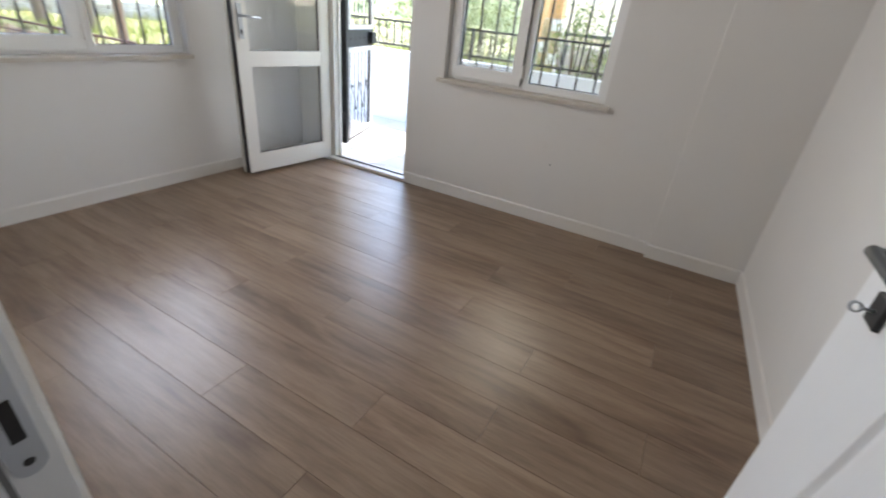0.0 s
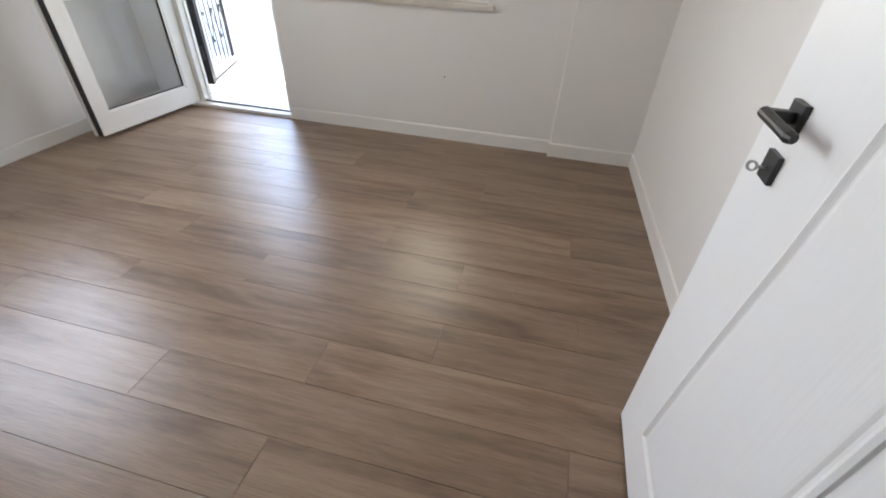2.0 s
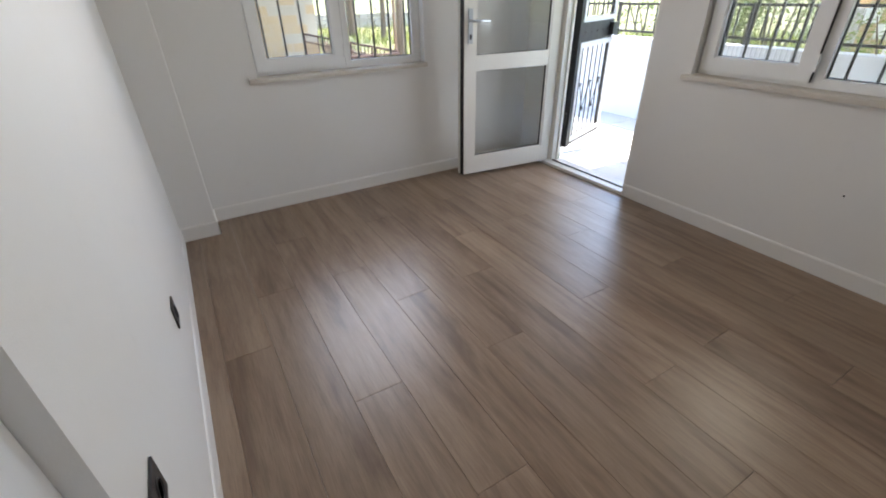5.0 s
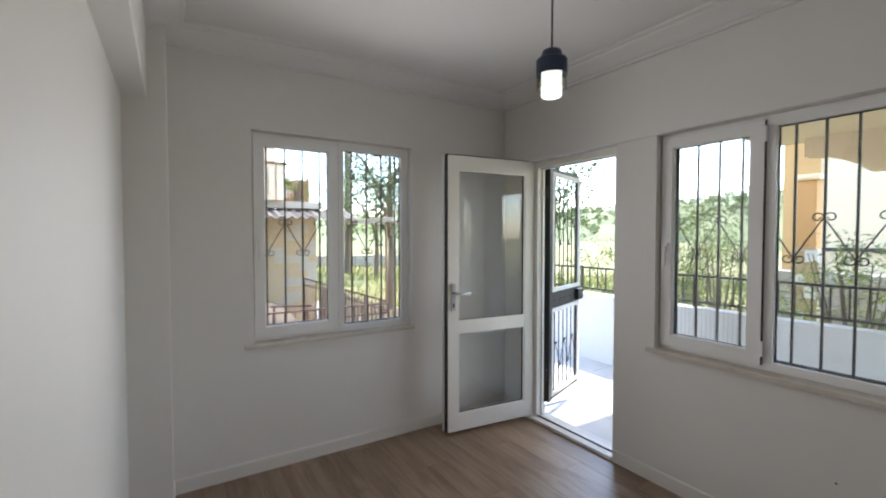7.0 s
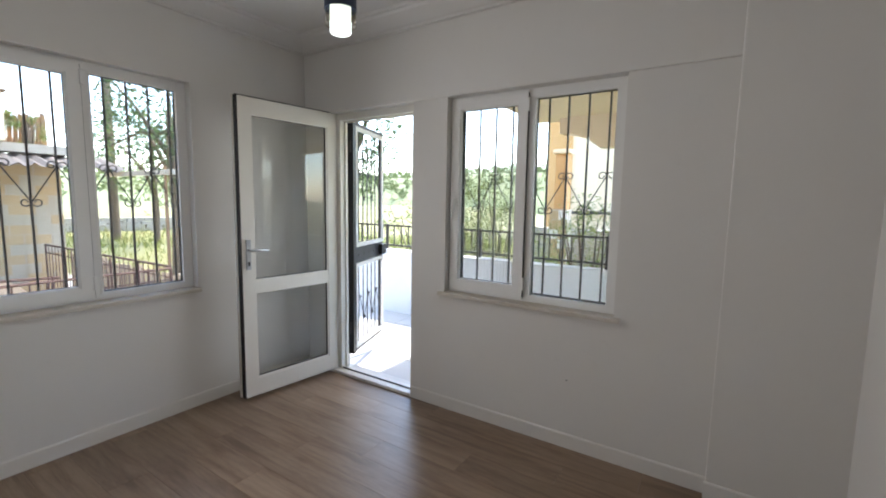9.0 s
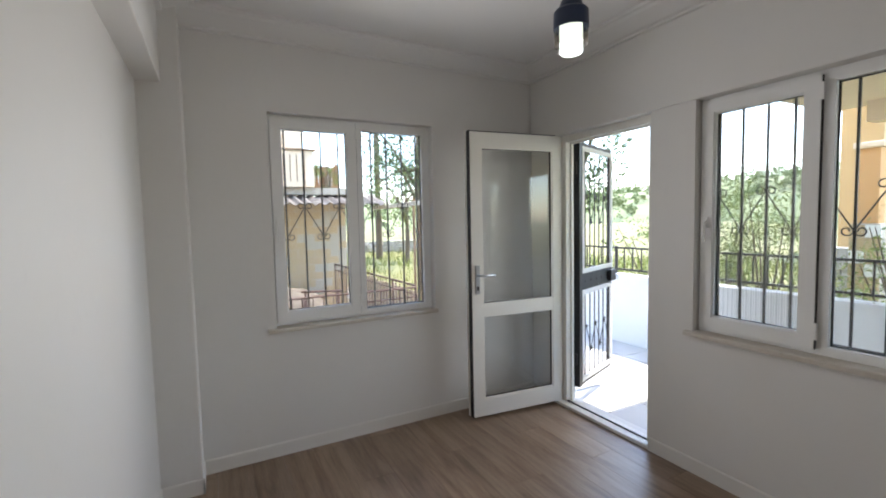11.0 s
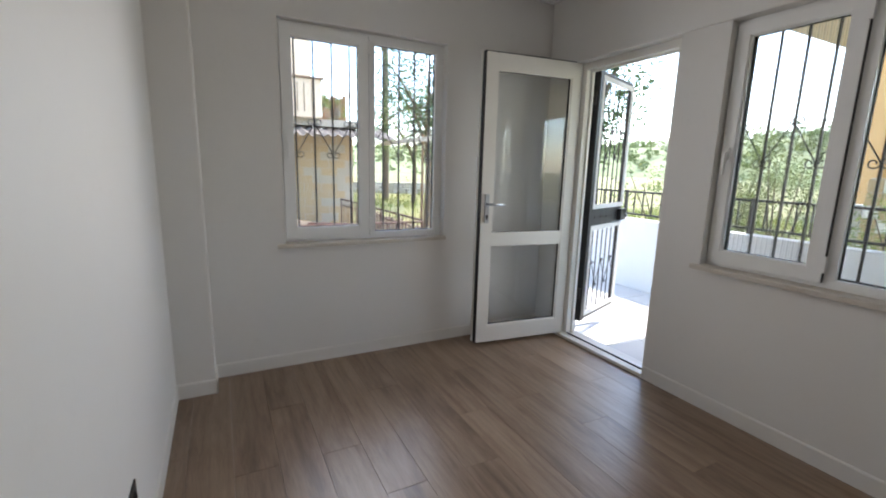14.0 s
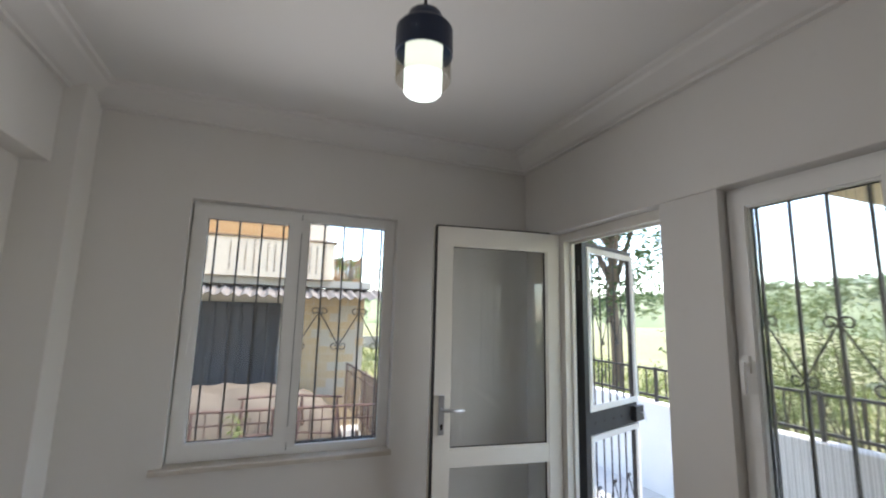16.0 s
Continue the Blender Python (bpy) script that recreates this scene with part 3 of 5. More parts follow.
def window_grille(name, label, place, u0, u1, v0, v1, bars, first_low):
    """Wrought-iron bars outside a window, with a zigzag band of curls."""
    g = thing(name, label, "window grille", group="window grilles")
    D = 0.165
    for i, u in enumerate(bars):
        b = bmesh.new()
        prism(b, [(u - 0.005, D - 0.005), (u + 0.005, D - 0.005), (u + 0.005, D + 0.005), (u - 0.005, D + 0.005)],
              lambda a, c, n: place(a, n, c), v0, v1)
        part("bar", b, IRON, g)
    for v in (v0 + 0.032, v1 - 0.02):
        b = bmesh.new()
        prism(b, [(D - 0.004, v - 0.007), (D + 0.004, v - 0.007), (D + 0.004, v + 0.007), (D - 0.004, v + 0.007)],
              lambda a, c, n: place(n, c, a), u0, u1)
        part("crossbar", b, IRON, g)
    zl, zh = 1.375, 1.575
    du = Vector(place(1, 0, 0)) - Vector(place(0, 0, 0))
    for i, u in enumerate(bars):
        low = (i % 2 == 0) == first_low
        z = zl if low else zh
        for hnd in (-1, 1):
            b = bmesh.new()
            scroll(b, place(u, z, D - 0.010), du, 0.025, hand=hnd, up=1 if low is False else -1, wire=0.0036)
            part("curl", b, IRON, g)
        if i + 1 < len(bars):
            z2 = zh if low else zl
            b = bmesh.new()
            tube(b, [place(u, z, D - 0.010), place(bars[i + 1], z2, D - 0.010)], 0.0036, 5)
            part("brace", b, IRON, g)
    return g


window_grille("window_grille", "dark wrought-iron window grille with a scrollwork band", place_a, WIN_A[0], WIN_A[1], WIN_A[2], WIN_A[3],
              [1.040 + 0.1172 * i for i in range(9)], True)
window_grille("window_grille", "dark wrought-iron window grille with a scrollwork band", place_b, WIN_B[0], WIN_B[1], WIN_B[2], WIN_B[3],
              [-0.985 + 0.1165 * i for i in range(9)], False)

# terrace door frame
df = thing("door_1", "white plastic glazed terrace door, standing open into the room", "door", kind="structure")
fb = bmesh.new()
x0, x1, zt = DOOR_B[0] + 0.002, DOOR_B[1] - 0.002, DOOR_B[3] - 0.002
for a0, a1, b0, b1 in ((x0, x0 + 0.062, 0.0, zt), (x1 - 0.045, x1, 0.0, zt), (x0 + 0.062, x1 - 0.045, zt - 0.048, zt)):
    box(fb, a0, a1, YB + 0.052, YB + 0.118, b0, b1)
for a0, a1, b0, b1 in ((x0 + 0.062, x0 + 0.076, 0.02, zt - 0.048), (x0 + 0.062, x1 - 0.045, zt - 0.060, zt - 0.048)):
    box(fb, a0, a1, YB + 0.095, YB + 0.118, b0, b1)
part("door_frame", fb, PVC, df)
part("threshold", boxed(x0 + 0.01, x1 - 0.01, YB - 0.004, YB + 0.12, -0.02, 0.022, bevel=0.004), PVC, df, "worn cream plastic threshold")
part("threshold_seal", boxed(x0 + 0.06, x1 - 0.045, YB + 0.058, YB + 0.070, 0.0221, 0.029), GASKET, df, "black threshold seal")
for z in (0.30, 0.72, 1.62):
    part("strike", boxed(x1 - 0.051, x1 - 0.0449, YB + 0.060, YB + 0.080, z, z + 0.05), BLACK, df, "dark lock keep")

# the leaf, in its own axes: u from the hinge to the free edge, d towards the seen face
HINGE = Vector((-2.128, 3.000, 0))
FREE = Vector((-2.212, 2.226, 0))
along = (FREE - HINGE).normalized()
face_n = Vector((-along.y, along.x, 0))
if face_n.x < 0:
    face_n = -face_n
LW = (FREE - HINGE).length


def place_leaf(u, v, d):
    p = HINGE + along * u + face_n * d
    return (p.x, p.y, v)


LZ0, LZ1 = 0.022, 2.082
leaf = part("door_leaf", bmesh.new(), PVC, df)
bm = bmesh.new()
rect_frame(bm, 0.0, LW, LZ0, LZ1, 0.086, place_leaf, -0.035, 0.030, 0.125, 0.006, 0.108)
prism(bm, [(0.082, 0.765), (LW - 0.082, 0.765), (LW - 0.082, 0.845), (0.082, 0.845)], place_leaf, -0.033, 0.028)
bm.to_mesh(leaf.data)
bm.free()
leaf.data.materials.clear()
leaf.data.materials.append(PVC)
for v0, v1 in ((0.147, 0.765), (0.845, 1.977)):
    part("bead", rect_frame(bmesh.new(), 0.086, LW - 0.086, v0, v1, 0.012, place_leaf, 0.012, 0.024, bevel=0.003), PVC, leaf)
    pane(leaf, 0.076, LW - 0.076, v0 - 0.01, v1 + 0.01, place_leaf, 0.004)
    seal(leaf, 0.094, LW - 0.094, v0 + 0.008, v1 - 0.008, place_leaf, 0.009)
# lapped rebate with a thin black strip along free edge and top
bm = bmesh.new()
for a0, a1, b0, b1 in ((LW, LW + 0.014, LZ0, LZ1 + 0.012), (0.0, LW, LZ1, LZ1 + 0.012)):
    prism(bm, [(a0, b0), (a1, b0), (a1, b1), (a0, b1)], place_leaf, -0.034, -0.012)
part("rebate", bm, PVC, leaf)
bm = bmesh.new()
for a0, a1, b0, b1 in ((LW + 0.0005, LW + 0.0075, LZ0, LZ1 + 0.007), (0.0, LW, LZ1 + 0.0005, LZ1 + 0.007)):
    prism(bm, [(a0, b0), (a1, b0), (a1, b1), (a0, b1)], place_leaf, -0.0118, 0.0285)
part("edge_strip", bm, GASKET, leaf, "thin black strip along the leaf's free edge and top")
bm = bmesh.new()
for z in (0.25, 0.62, 1.25, 1.75):
    prism(bm, [(LW + 0.0004, z), (LW + 0.004, z), (LW + 0.004, z + 0.12), (LW + 0.0004, z + 0.12)], place_leaf, 0.002, 0.020)
part("lock_strip", bm, STEEL, leaf, "steel lock strip on the edge")
for z in (0.22, 1.05, 1.82):
    bm = lathe(bmesh.new(), [(0.009, 0), (0.009, 0.10)], 12, Matrix.Translation(place_leaf(-0.012, z, 0.034)))
    part("hinge", bm, PVC, leaf, "white door hinge")
# handle: plate, lever, keyhole
hu = LW - 0.042
hp = bmesh.new()
prism(hp, [(hu - 0.015, 0.93), (hu + 0.015, 0.93), (hu + 0.015, 1.135), (hu - 0.015, 1.135)], place_leaf, 0.030, 0.040)
hp = part("handle_plate", hp, STEEL, leaf, "satin metal handle plate")
bm = bmesh.new()
tube(bm, [place_leaf(hu, 1.065, 0.038), place_leaf(hu, 1.065, 0.082), place_leaf(hu - 0.02, 1.065, 0.088), place_leaf(hu - 0.115, 1.062, 0.088)], 0.0085, 10)
part("door_handle", bm, STEEL, hp, "satin metal lever", smooth=True)
bm = bmesh.new()
prism(bm, [(hu - 0.006, 0.955), (hu + 0.006, 0.955), (hu + 0.008, 0.985), (hu - 0.008, 0.985)], place_leaf, 0.040, 0.0415)
part("keyhole", bm, GASKET, hp, "dark keyhole")

# ---- iron security door on the terrace side, standing open ----
gd = thing("security_door", "black iron security door with barred panels, standing open on the terrace", "security door")
G0, G1 = Vector((-2.052, 3.100, 0)), Vector((-2.288, 3.735, 0))
ga = (G1 - G0).normalized()
gn = Vector((-ga.y, ga.x, 0))
GW = (G1 - G0).length
if gn.x < 0:
    gn = -gn


def place_g(u, v, d):
    p = G0 + ga * u + gn * d
    return (p.x, p.y, v)


def bar_g(bm, u0, u1, v0, v1, d0, d1):
    return prism(bm, [(u0, v0), (u1, v0), (u1, v1), (u0, v1)], place_g, d0, d1)


bm = bmesh.new()
bar_g(bm, 0, 0.050, 0.12, 2.045, -0.024, 0.026)
part("hinge_stile", bm, BLACK, gd, "black iron hinge stile")
part("lock_stile", bar_g(bmesh.new(), GW - 0.022, GW, 0.12, 2.045, -0.018, 0.014), IRON, gd)
part("bottom_rail", bar_g(bmesh.new(), 0.05, GW - 0.022, 0.12, 0.145, -0.018, 0.014), IRON, gd)
part("top_rail", bar_g(bmesh.new(), 0.05, GW - 0.022, 2.02, 2.045, -0.018, 0.014), IRON, gd)
band = part("lock_band", bar_g(bmesh.new(), 0.05, GW - 0.022, 0.888, 1.019, -0.020, 0.020), BLACK, gd, "dark iron lock band")
for i in range(5):
    part("band_stud", lathe(bmesh.new(), [(0.010, 0), (0.008, 0.004)], 10, Matrix.Translation(place_g(0.12 + 0.11 * i, 0.953, 0.020)) @ gn.to_track_quat("Z", "Y").to_matrix().to_4x4()), IRON, band)
lk = part("lock_case", bar_g(bmesh.new(), GW - 0.10, GW + 0.012, 0.905, 1.000, 0.020, 0.055), BLACK, gd, "black lock case")
bm = bmesh.new()
tube(bm, [place_g(GW - 0.02, 0.955, 0.055), place_g(GW - 0.02, 0.955, 0.075)], 0.004, 6)
tube(bm, [place_g(GW - 0.02, 0.955, 0.075), place_g(GW - 0.018, 0.93, 0.08), place_g(GW - 0.012, 0.90, 0.078)], 0.003, 5)
part("key", bm, STEEL, lk, "bunch of keys in the lock")
for z in (0.30, 1.80):
    part("hinge", lathe(bmesh.new(), [(0.012, 0), (0.012, 0.09)], 12, Matrix.Translation(place_g(-0.008, z, 0.0))), IRON, gd)
for v0, v1, zl, zh in ((0.152, 0.885, 0.385, 0.585), (1.022, 2.014, 1.42, 1.63)):
    fr = rect_frame(bmesh.new(), 0.053, GW - 0.004, v0, v1, 0.034, place_g, 0.0145, 0.028, bevel=0.002)
    pf = part("panel_frame", fr, GREYIRON, gd, "pale painted panel frame")
    n = 6
    us = [0.087 + (GW - 0.125) * (i + 0.5) / n for i in range(n)]
    for u in us:
        bm = bmesh.new()
        tube(bm, [place_g(u, v0 + 0.02, 0.012), place_g(u, v1 - 0.02, 0.012)], 0.0050, 6)
        part("bar", bm, IRON, pf)
    for i, u in enumerate(us):
        z = zl if i % 2 else zh
        bm = bmesh.new()
        for hnd in (-1, 1):
            scroll(bm, place_g(u, z, 0.024), ga, 0.014, hand=hnd, up=-1 if i % 2 else 1, wire=0.0032, n=10)
        part("curl", bm, IRON, pf)
        if i + 1 < n:
            bm = bmesh.new()
            tube(bm, [place_g(u, z, 0.022), place_g(us[i + 1], zh if i % 2 else zl, 0.022)], 0.0034, 5)
            part("brace", bm, IRON, pf)

# ---- entrance door ----
ed = thing("door_2", "white panelled wooden room door with black fittings, standing open", "door", kind="structure")
bm = bmesh.new()
X0, X1, ZT = DOOR_C[0], DOOR_C[1], DOOR_C[3]
# lining: left, right, head, each with a stop; the left jamb is set back from the wall face
JY = YC - 0.108
for a0, a1, b0, b1, y1 in ((X0 + 0.002, X0 + 0.036, 0, ZT - 0.002, JY + 0.070), (X1 - 0.036, X1 - 0.002, 0, ZT - 0.002, YC + 0.012), (X0 + 0.036, X1 - 0.036, ZT - 0.036, ZT - 0.002, YC + 0.012)):
    box(bm, a0, a1, YC - 0.152, y1, b0, b1)
for a0, a1, b0, b1, y1 in ((X0 + 0.036, X0 + 0.050, 0, ZT - 0.036, JY + 0.032), (X1 - 0.050, X1 - 0.036, 0, ZT - 0.036, YC + 0.034), (X0 + 0.050, X1 - 0.050, ZT - 0.050, ZT - 0.036, JY + 0.032)):
    box(bm, a0, a1, YC - 0.152, y1, b0, b1)
lin = part("door_lining", bm, DOORWHITE, ed)
bm = bmesh.new()
box(bm, -0.010, X0 + 0.0015, YC - 0.150, JY + 0.074, 0, ZT - 0.0015)
box(bm, -0.072, X1 + 0.05, YC + 0.0005, YC + 0.016, ZT + 0.001, ZT + 0.06)
part("casing", bm, DOORWHITE, ed)
part("seal", boxed(X0 + 0.0362, X0 + 0.045, JY + 0.0322, JY + 0.037, 0, ZT - 0.04), RUBBER, lin, "dark grey rubber door seal")
# strike plate
XS = X0 + 0.0362
sp = bmesh.new()
prof = []
PC = JY + 0.0515
for k in range(9):
    a = math.pi * k / 8
    prof.append((0.0115 * math.cos(a), 1.010 + 0.0115 * math.sin(a)))
for k in range(9):
    a = math.pi + math.pi * k / 8
    prof.append((0.0115 * math.cos(a), 0.842 + 0.0115 * math.sin(a)))
prism(sp, prof, lambda a, b, n: (n, PC + a, b), XS, XS + 0.002)
sp = part("strike_plate", sp, STEEL, lin, "satin steel strike plate")
part("latch_lip", boxed(XS + 0.002, XS + 0.0034, PC - 0.008, PC + 0.0075, 0.952, 0.984), DOORWHITE, sp, "white latch opening")
part("bolt_hole", boxed(XS + 0.002, XS + 0.0026, PC - 0.0042, PC + 0.0052, 0.868, 0.908), GASKET, sp, "dark bolt hole")
for z in (1.012, 0.930, 0.845):
    part("screw", lathe(bmesh.new(), [(0.0040, 0), (0.003, 0.0010)], 10, Matrix.Translation((XS + 0.002, PC, z)) @ pose(0, 0, 0, 0, 90, 0)), BLACK, sp, "countersunk screw")

# leaf with two raised panels, swung into the room
EX0, EX1, EY0, EY1 = 0.858, 0.897, 0.342, 1.082
lf = bmesh.new()
box(lf, EX0, EX1, EY0, EY1, 0.010, 2.020, bevel=0.002)
lf = part("door_leaf", lf, DOORWHITE, ed)


def panel_ring(corners):
    """A ridged moulding round a many-sided panel field, corners as (y, z)."""
    b = bmesh.new()
    n = len(corners)

    def inset(d):
        out = []
        for i in range(n):
            p0, p1, p2 = (Vector(corners[k % n]) for k in (i - 1, i, i + 1))
            e1, e2 = (p1 - p0).normalized(), (p2 - p1).normalized()
            n1, n2 = Vector((-e1.y, e1.x)), Vector((-e2.y, e2.x))
            m = (n1 + n2).normalized()
            out.append(p1 + m * (d / max(0.3, m.dot(n1))))
        return out
    steps = [(0.0, -0.0012), (0.003, 0.004), (0.010, 0.006), (0.016, 0.002), (0.022, -0.0012), (0.030, 0.0022), (0.036, 0.0026)]
    rings = [[b.verts.new((EX0 - proud, p.x, p.y)) for p in inset(d)] for d, proud in steps]
    for r0, r1 in zip(rings, rings[1:]):
        for i in range(n):
            b.faces.new((r0[i], r0[(i + 1) % n], r1[(i + 1) % n], r1[i]))
    b.faces.new(rings[-1])
    return b


part("panel", panel_ring([(0.540, 0.161), (0.926, 0.161), (0.886, 0.48), (0.834, 0.80), (0.808, 1.0), (0.776, 1.24), (0.540, 1.24)]), DOORWHITE, lf, "raised lower door panel with a slanting edge")
part("panel", panel_ring([(0.540, 1.365), (0.760, 1.365), (0.745, 1.50), (0.705, 1.86), (0.540, 1.86)]), DOORWHITE, lf, "raised upper door panel with a slanting edge")
# black lever on a square rose, key rose with key
ey, ez = 0.980, 0.946
rose = part("handle_rose", boxed(EX0 - 0.010, EX0, ey - 0.023, ey + 0.023, ez - 0.023, ez + 0.023, bevel=0.002), BLACK, lf, "square black rose")
bm = bmesh.new()
box(bm, EX0 - 0.046, EX0 - 0.009, ey - 0.009, ey + 0.009, ez - 0.009, ez + 0.009, bevel=0.003)
tube(bm, [(EX0 - 0.046, ey + 0.010, ez), (EX0 - 0.047, ey - 0.05, ez), (EX0 - 0.047, ey - 0.096, ez), (EX0 - 0.044, ey - 0.104, ez)], [0.0095, 0.0088, 0.0095, 0.007], 12)
part("door_handle", bm, BLACK, rose, "black lever handle")
kr = part("key_rose", boxed(EX0 - 0.009, EX0, ey - 0.023, ey + 0.023, ez - 0.106, ez - 0.058, bevel=0.002), BLACK, lf, "square black key rose")
bm = bmesh.new()
tube(bm, [(EX0 - 0.009, ey, ez - 0.084), (EX0 - 0.024, ey, ez - 0.084)], 0.0028, 8)
for k in (0, 1):
    ring = [(EX0 - 0.030 - 0.002 * k + 0.0072 * math.sin(q), ey + 0.0065 * math.cos(q) * (0.4 + 0.3 * k), ez - 0.084 + 0.0065 * math.cos(q)) for q in [2 * math.pi * i / 14 for i in range(15)]]
    tube(bm, ring, 0.0016, 6)
part("key", bm, STEEL, kr, "steel key and ring in the lock", smooth=True)
for z in (0.22, 1.0, 1.80):
    part("hinge", lathe(bmesh.new(), [(0.007, 0), (0.007, 0.09)], 12, Matrix.Translation((EX0 + 0.002, EY0 - 0.006, z))), STEEL, lf)

# ---- small fittings on the walls ----


def wall_plate(name, label, x, z, socket):
    t = thing(name, label, "socket" if socket else "light switch", at=(x, YC, z))
    part("plate", boxed(-0.041, 0.041, 0.0005, 0.006, -0.041, 0.041, bevel=0.002), BLACK, t)
    if socket:
        b = lathe(bmesh.new(), [(0.021, 0.0), (0.021, 0.0035), (0.018, 0.0035), (0.017, 0.001)], 24, Matrix.Translation((0, 0.005, 0)) @ pose(0, 0, 0, -90, 0, 0))
        part("socket_well", b, GASKET, t)
    else:
        part("rocker", boxed(-0.027, 0.027, 0.010, 0.014, -0.027, 0.027, bevel=0.002), BLACK, t)
    return t


wall_plate("wall_socket", "square black wall socket above the skirting", -0.955, 0.335, True)
wall_plate("wall_socket", "square black wall socket beside the doorway", -0.132, 0.525, True)

nail = thing("wall_plug", "tiny dark screw hole plug in the white wall", "wall plug", at=(-0.175, YB, 0.405))
part("plug_head", lathe(bmesh.new(), [(0.0045, 0), (0.004, 0.003)], 10, pose(0, 0, 0, 90, 0, 0)), BLACK, nail)

# ---- pendant lamp ----
LX, LY, LUP = -0.553, 1.583, 0.040
lamp = thing("pendant_lamp", "black pendant lamp with smoked glass round a lit opal cylinder", "pendant lamp", at=(LX, LY, 0.008))
part("canopy", lathe(bmesh.new(), [(0.05, TOP - 0.036), (0.05, TOP - 0.012), (0.046, TOP - 0.0085)], 28), BLACK, lamp, "black ceiling rose", smooth=False)
part("cord", tube(bmesh.new(), [(0, 0, TOP - 0.02), (0.001, 0, 2.3), (0, 0, 2.05 + LUP)], 0.0032, 8), BLACK, lamp, "black cord")
part("cap", lathe(bmesh.new(), [(0.006, 2.060), (0.018, 2.059), (0.030, 2.052), (0.034, 2.040), (0.035, 2.030), (0.046, 2.027), (0.0505, 2.021), (0.0515, 1.973), (0.049, 1.972), (0.047, 2.005), (0.012, 2.007)], 40, Matrix.Translation((0, 0, LUP))), NAVY, lamp, "dark blue-black metal cap")
part("opal_shade", lathe(bmesh.new(), [(0.026, 2.004), (0.0335, 2.000), (0.0335, 1.905), (0.030, 1.901), (0.010, 1.900)], 36, Matrix.Translation((0, 0, LUP))), OPAL, lamp, "glowing white opal glass cylinder", smooth=False)
og = bmesh.new()
lathe(og, [(0.0488, 1.985), (0.0492, 1.926), (0.0472, 1.926), (0.0468, 1.985)], 40, Matrix.Translation((0, 0, LUP)), ring=True)
outer = part("glass_shade", og, SMOKE, lamp, "smoked clear glass cylinder", smooth=True)
outer.visible_shadow = False

# ---- oak boards ----
ROWH, BLEN = 0.183, 1.298


def clip_convex(poly, a, b):
    """Keep what lies left of the line a-b."""
    out = []
    side = lambda p: (b[0] - a[0]) * (p[1] - a[1]) - (b[1] - a[1]) * (p[0] - a[0])
    for i, p in enumerate(poly):
        q = poly[(i + 1) % len(poly)]
        sp_, sq_ = side(p), side(q)
        if sp_ >= 0:
            out.append(p)
        if (sp_ >= 0) != (sq_ >= 0):
            f = sp_ / (sp_ - sq_)
            out.append((p[0] + (q[0] - p[0]) * f, p[1] + (q[1] - p[1]) * f))
    return out


floor_ob = bpy.data.objects["floor"]
JOINTS = {-2: -1.035, -1: -0.105, 0: -0.587, 1: -0.10, 2: -1.04, 3: -0.568, 4: 0.26, 5: -0.12, 6: -0.60, 7: -0.13, 8: 0.225, 9: -0.58, 10: -0.11, 11: -1.04}
RECTS = [[(XA, YC), (1.12, YC), (1.05, YB), (XA, YB)], [(X0 + 0.036, YC - 0.16), (X1 - 0.036, YC - 0.16), (X1 - 0.036, YC), (X0 + 0.036, YC)]]
gap = 0.0004
for k in range(-5, 13):
    j0 = JOINTS.get(k, -0.7 + 0.37 * (k % 4))
    for n in range(-4, 4):
        u0, u1 = j0 + n * BLEN + gap, j0 + (n + 1) * BLEN - gap
        v0, v1 = 0.929 + (k - 1) * ROWH + gap, 0.929 + k * ROWH - gap
        quad = [(u0, v0), (u1, v0), (u1, v1), (u0, v1)]
        for rc in RECTS:
            poly = quad
            for i in range(4):
                if len(poly) >= 3:
                    poly = clip_convex(poly, rc[i], rc[(i + 1) % 4])
            if len(poly) < 3:
                continue
            area = abs(sum(poly[i][0] * poly[(i + 1) % len(poly)][1] - poly[(i + 1) % len(poly)][0] * poly[i][1] for i in range(len(poly)))) / 2
            if area < 0.002:
                continue
            c = (sum(p[0] for p in poly) / len(poly), sum(p[1] for p in poly) / len(poly))
            ins = []
            for p in poly:
                d = Vector((c[0] - p[0], c[1] - p[1]))
                sx = 0.0006 if d.x > 0 else -0.0006
                sy = 0.0006 if d.y > 0 else -0.0006
                ins.append((p[0] + sx, p[1] + sy))
            b = bmesh.new()
            lo = [b.verts.new((*p, -0.009)) for p in poly]
            md = [b.verts.new((*p, -0.0009)) for p in poly]
            hi = [b.verts.new((*p, 0.0)) for p in ins]
            m = len(poly)
            for i in range(m):
                b.faces.new((lo[i], lo[(i + 1) % m], md[(i + 1) % m], md[i]))
                b.faces.new((md[i], md[(i + 1) % m], hi[(i + 1) % m], hi[i]))
            b.faces.new(hi)
            part("plank", b, OAK, floor_ob)

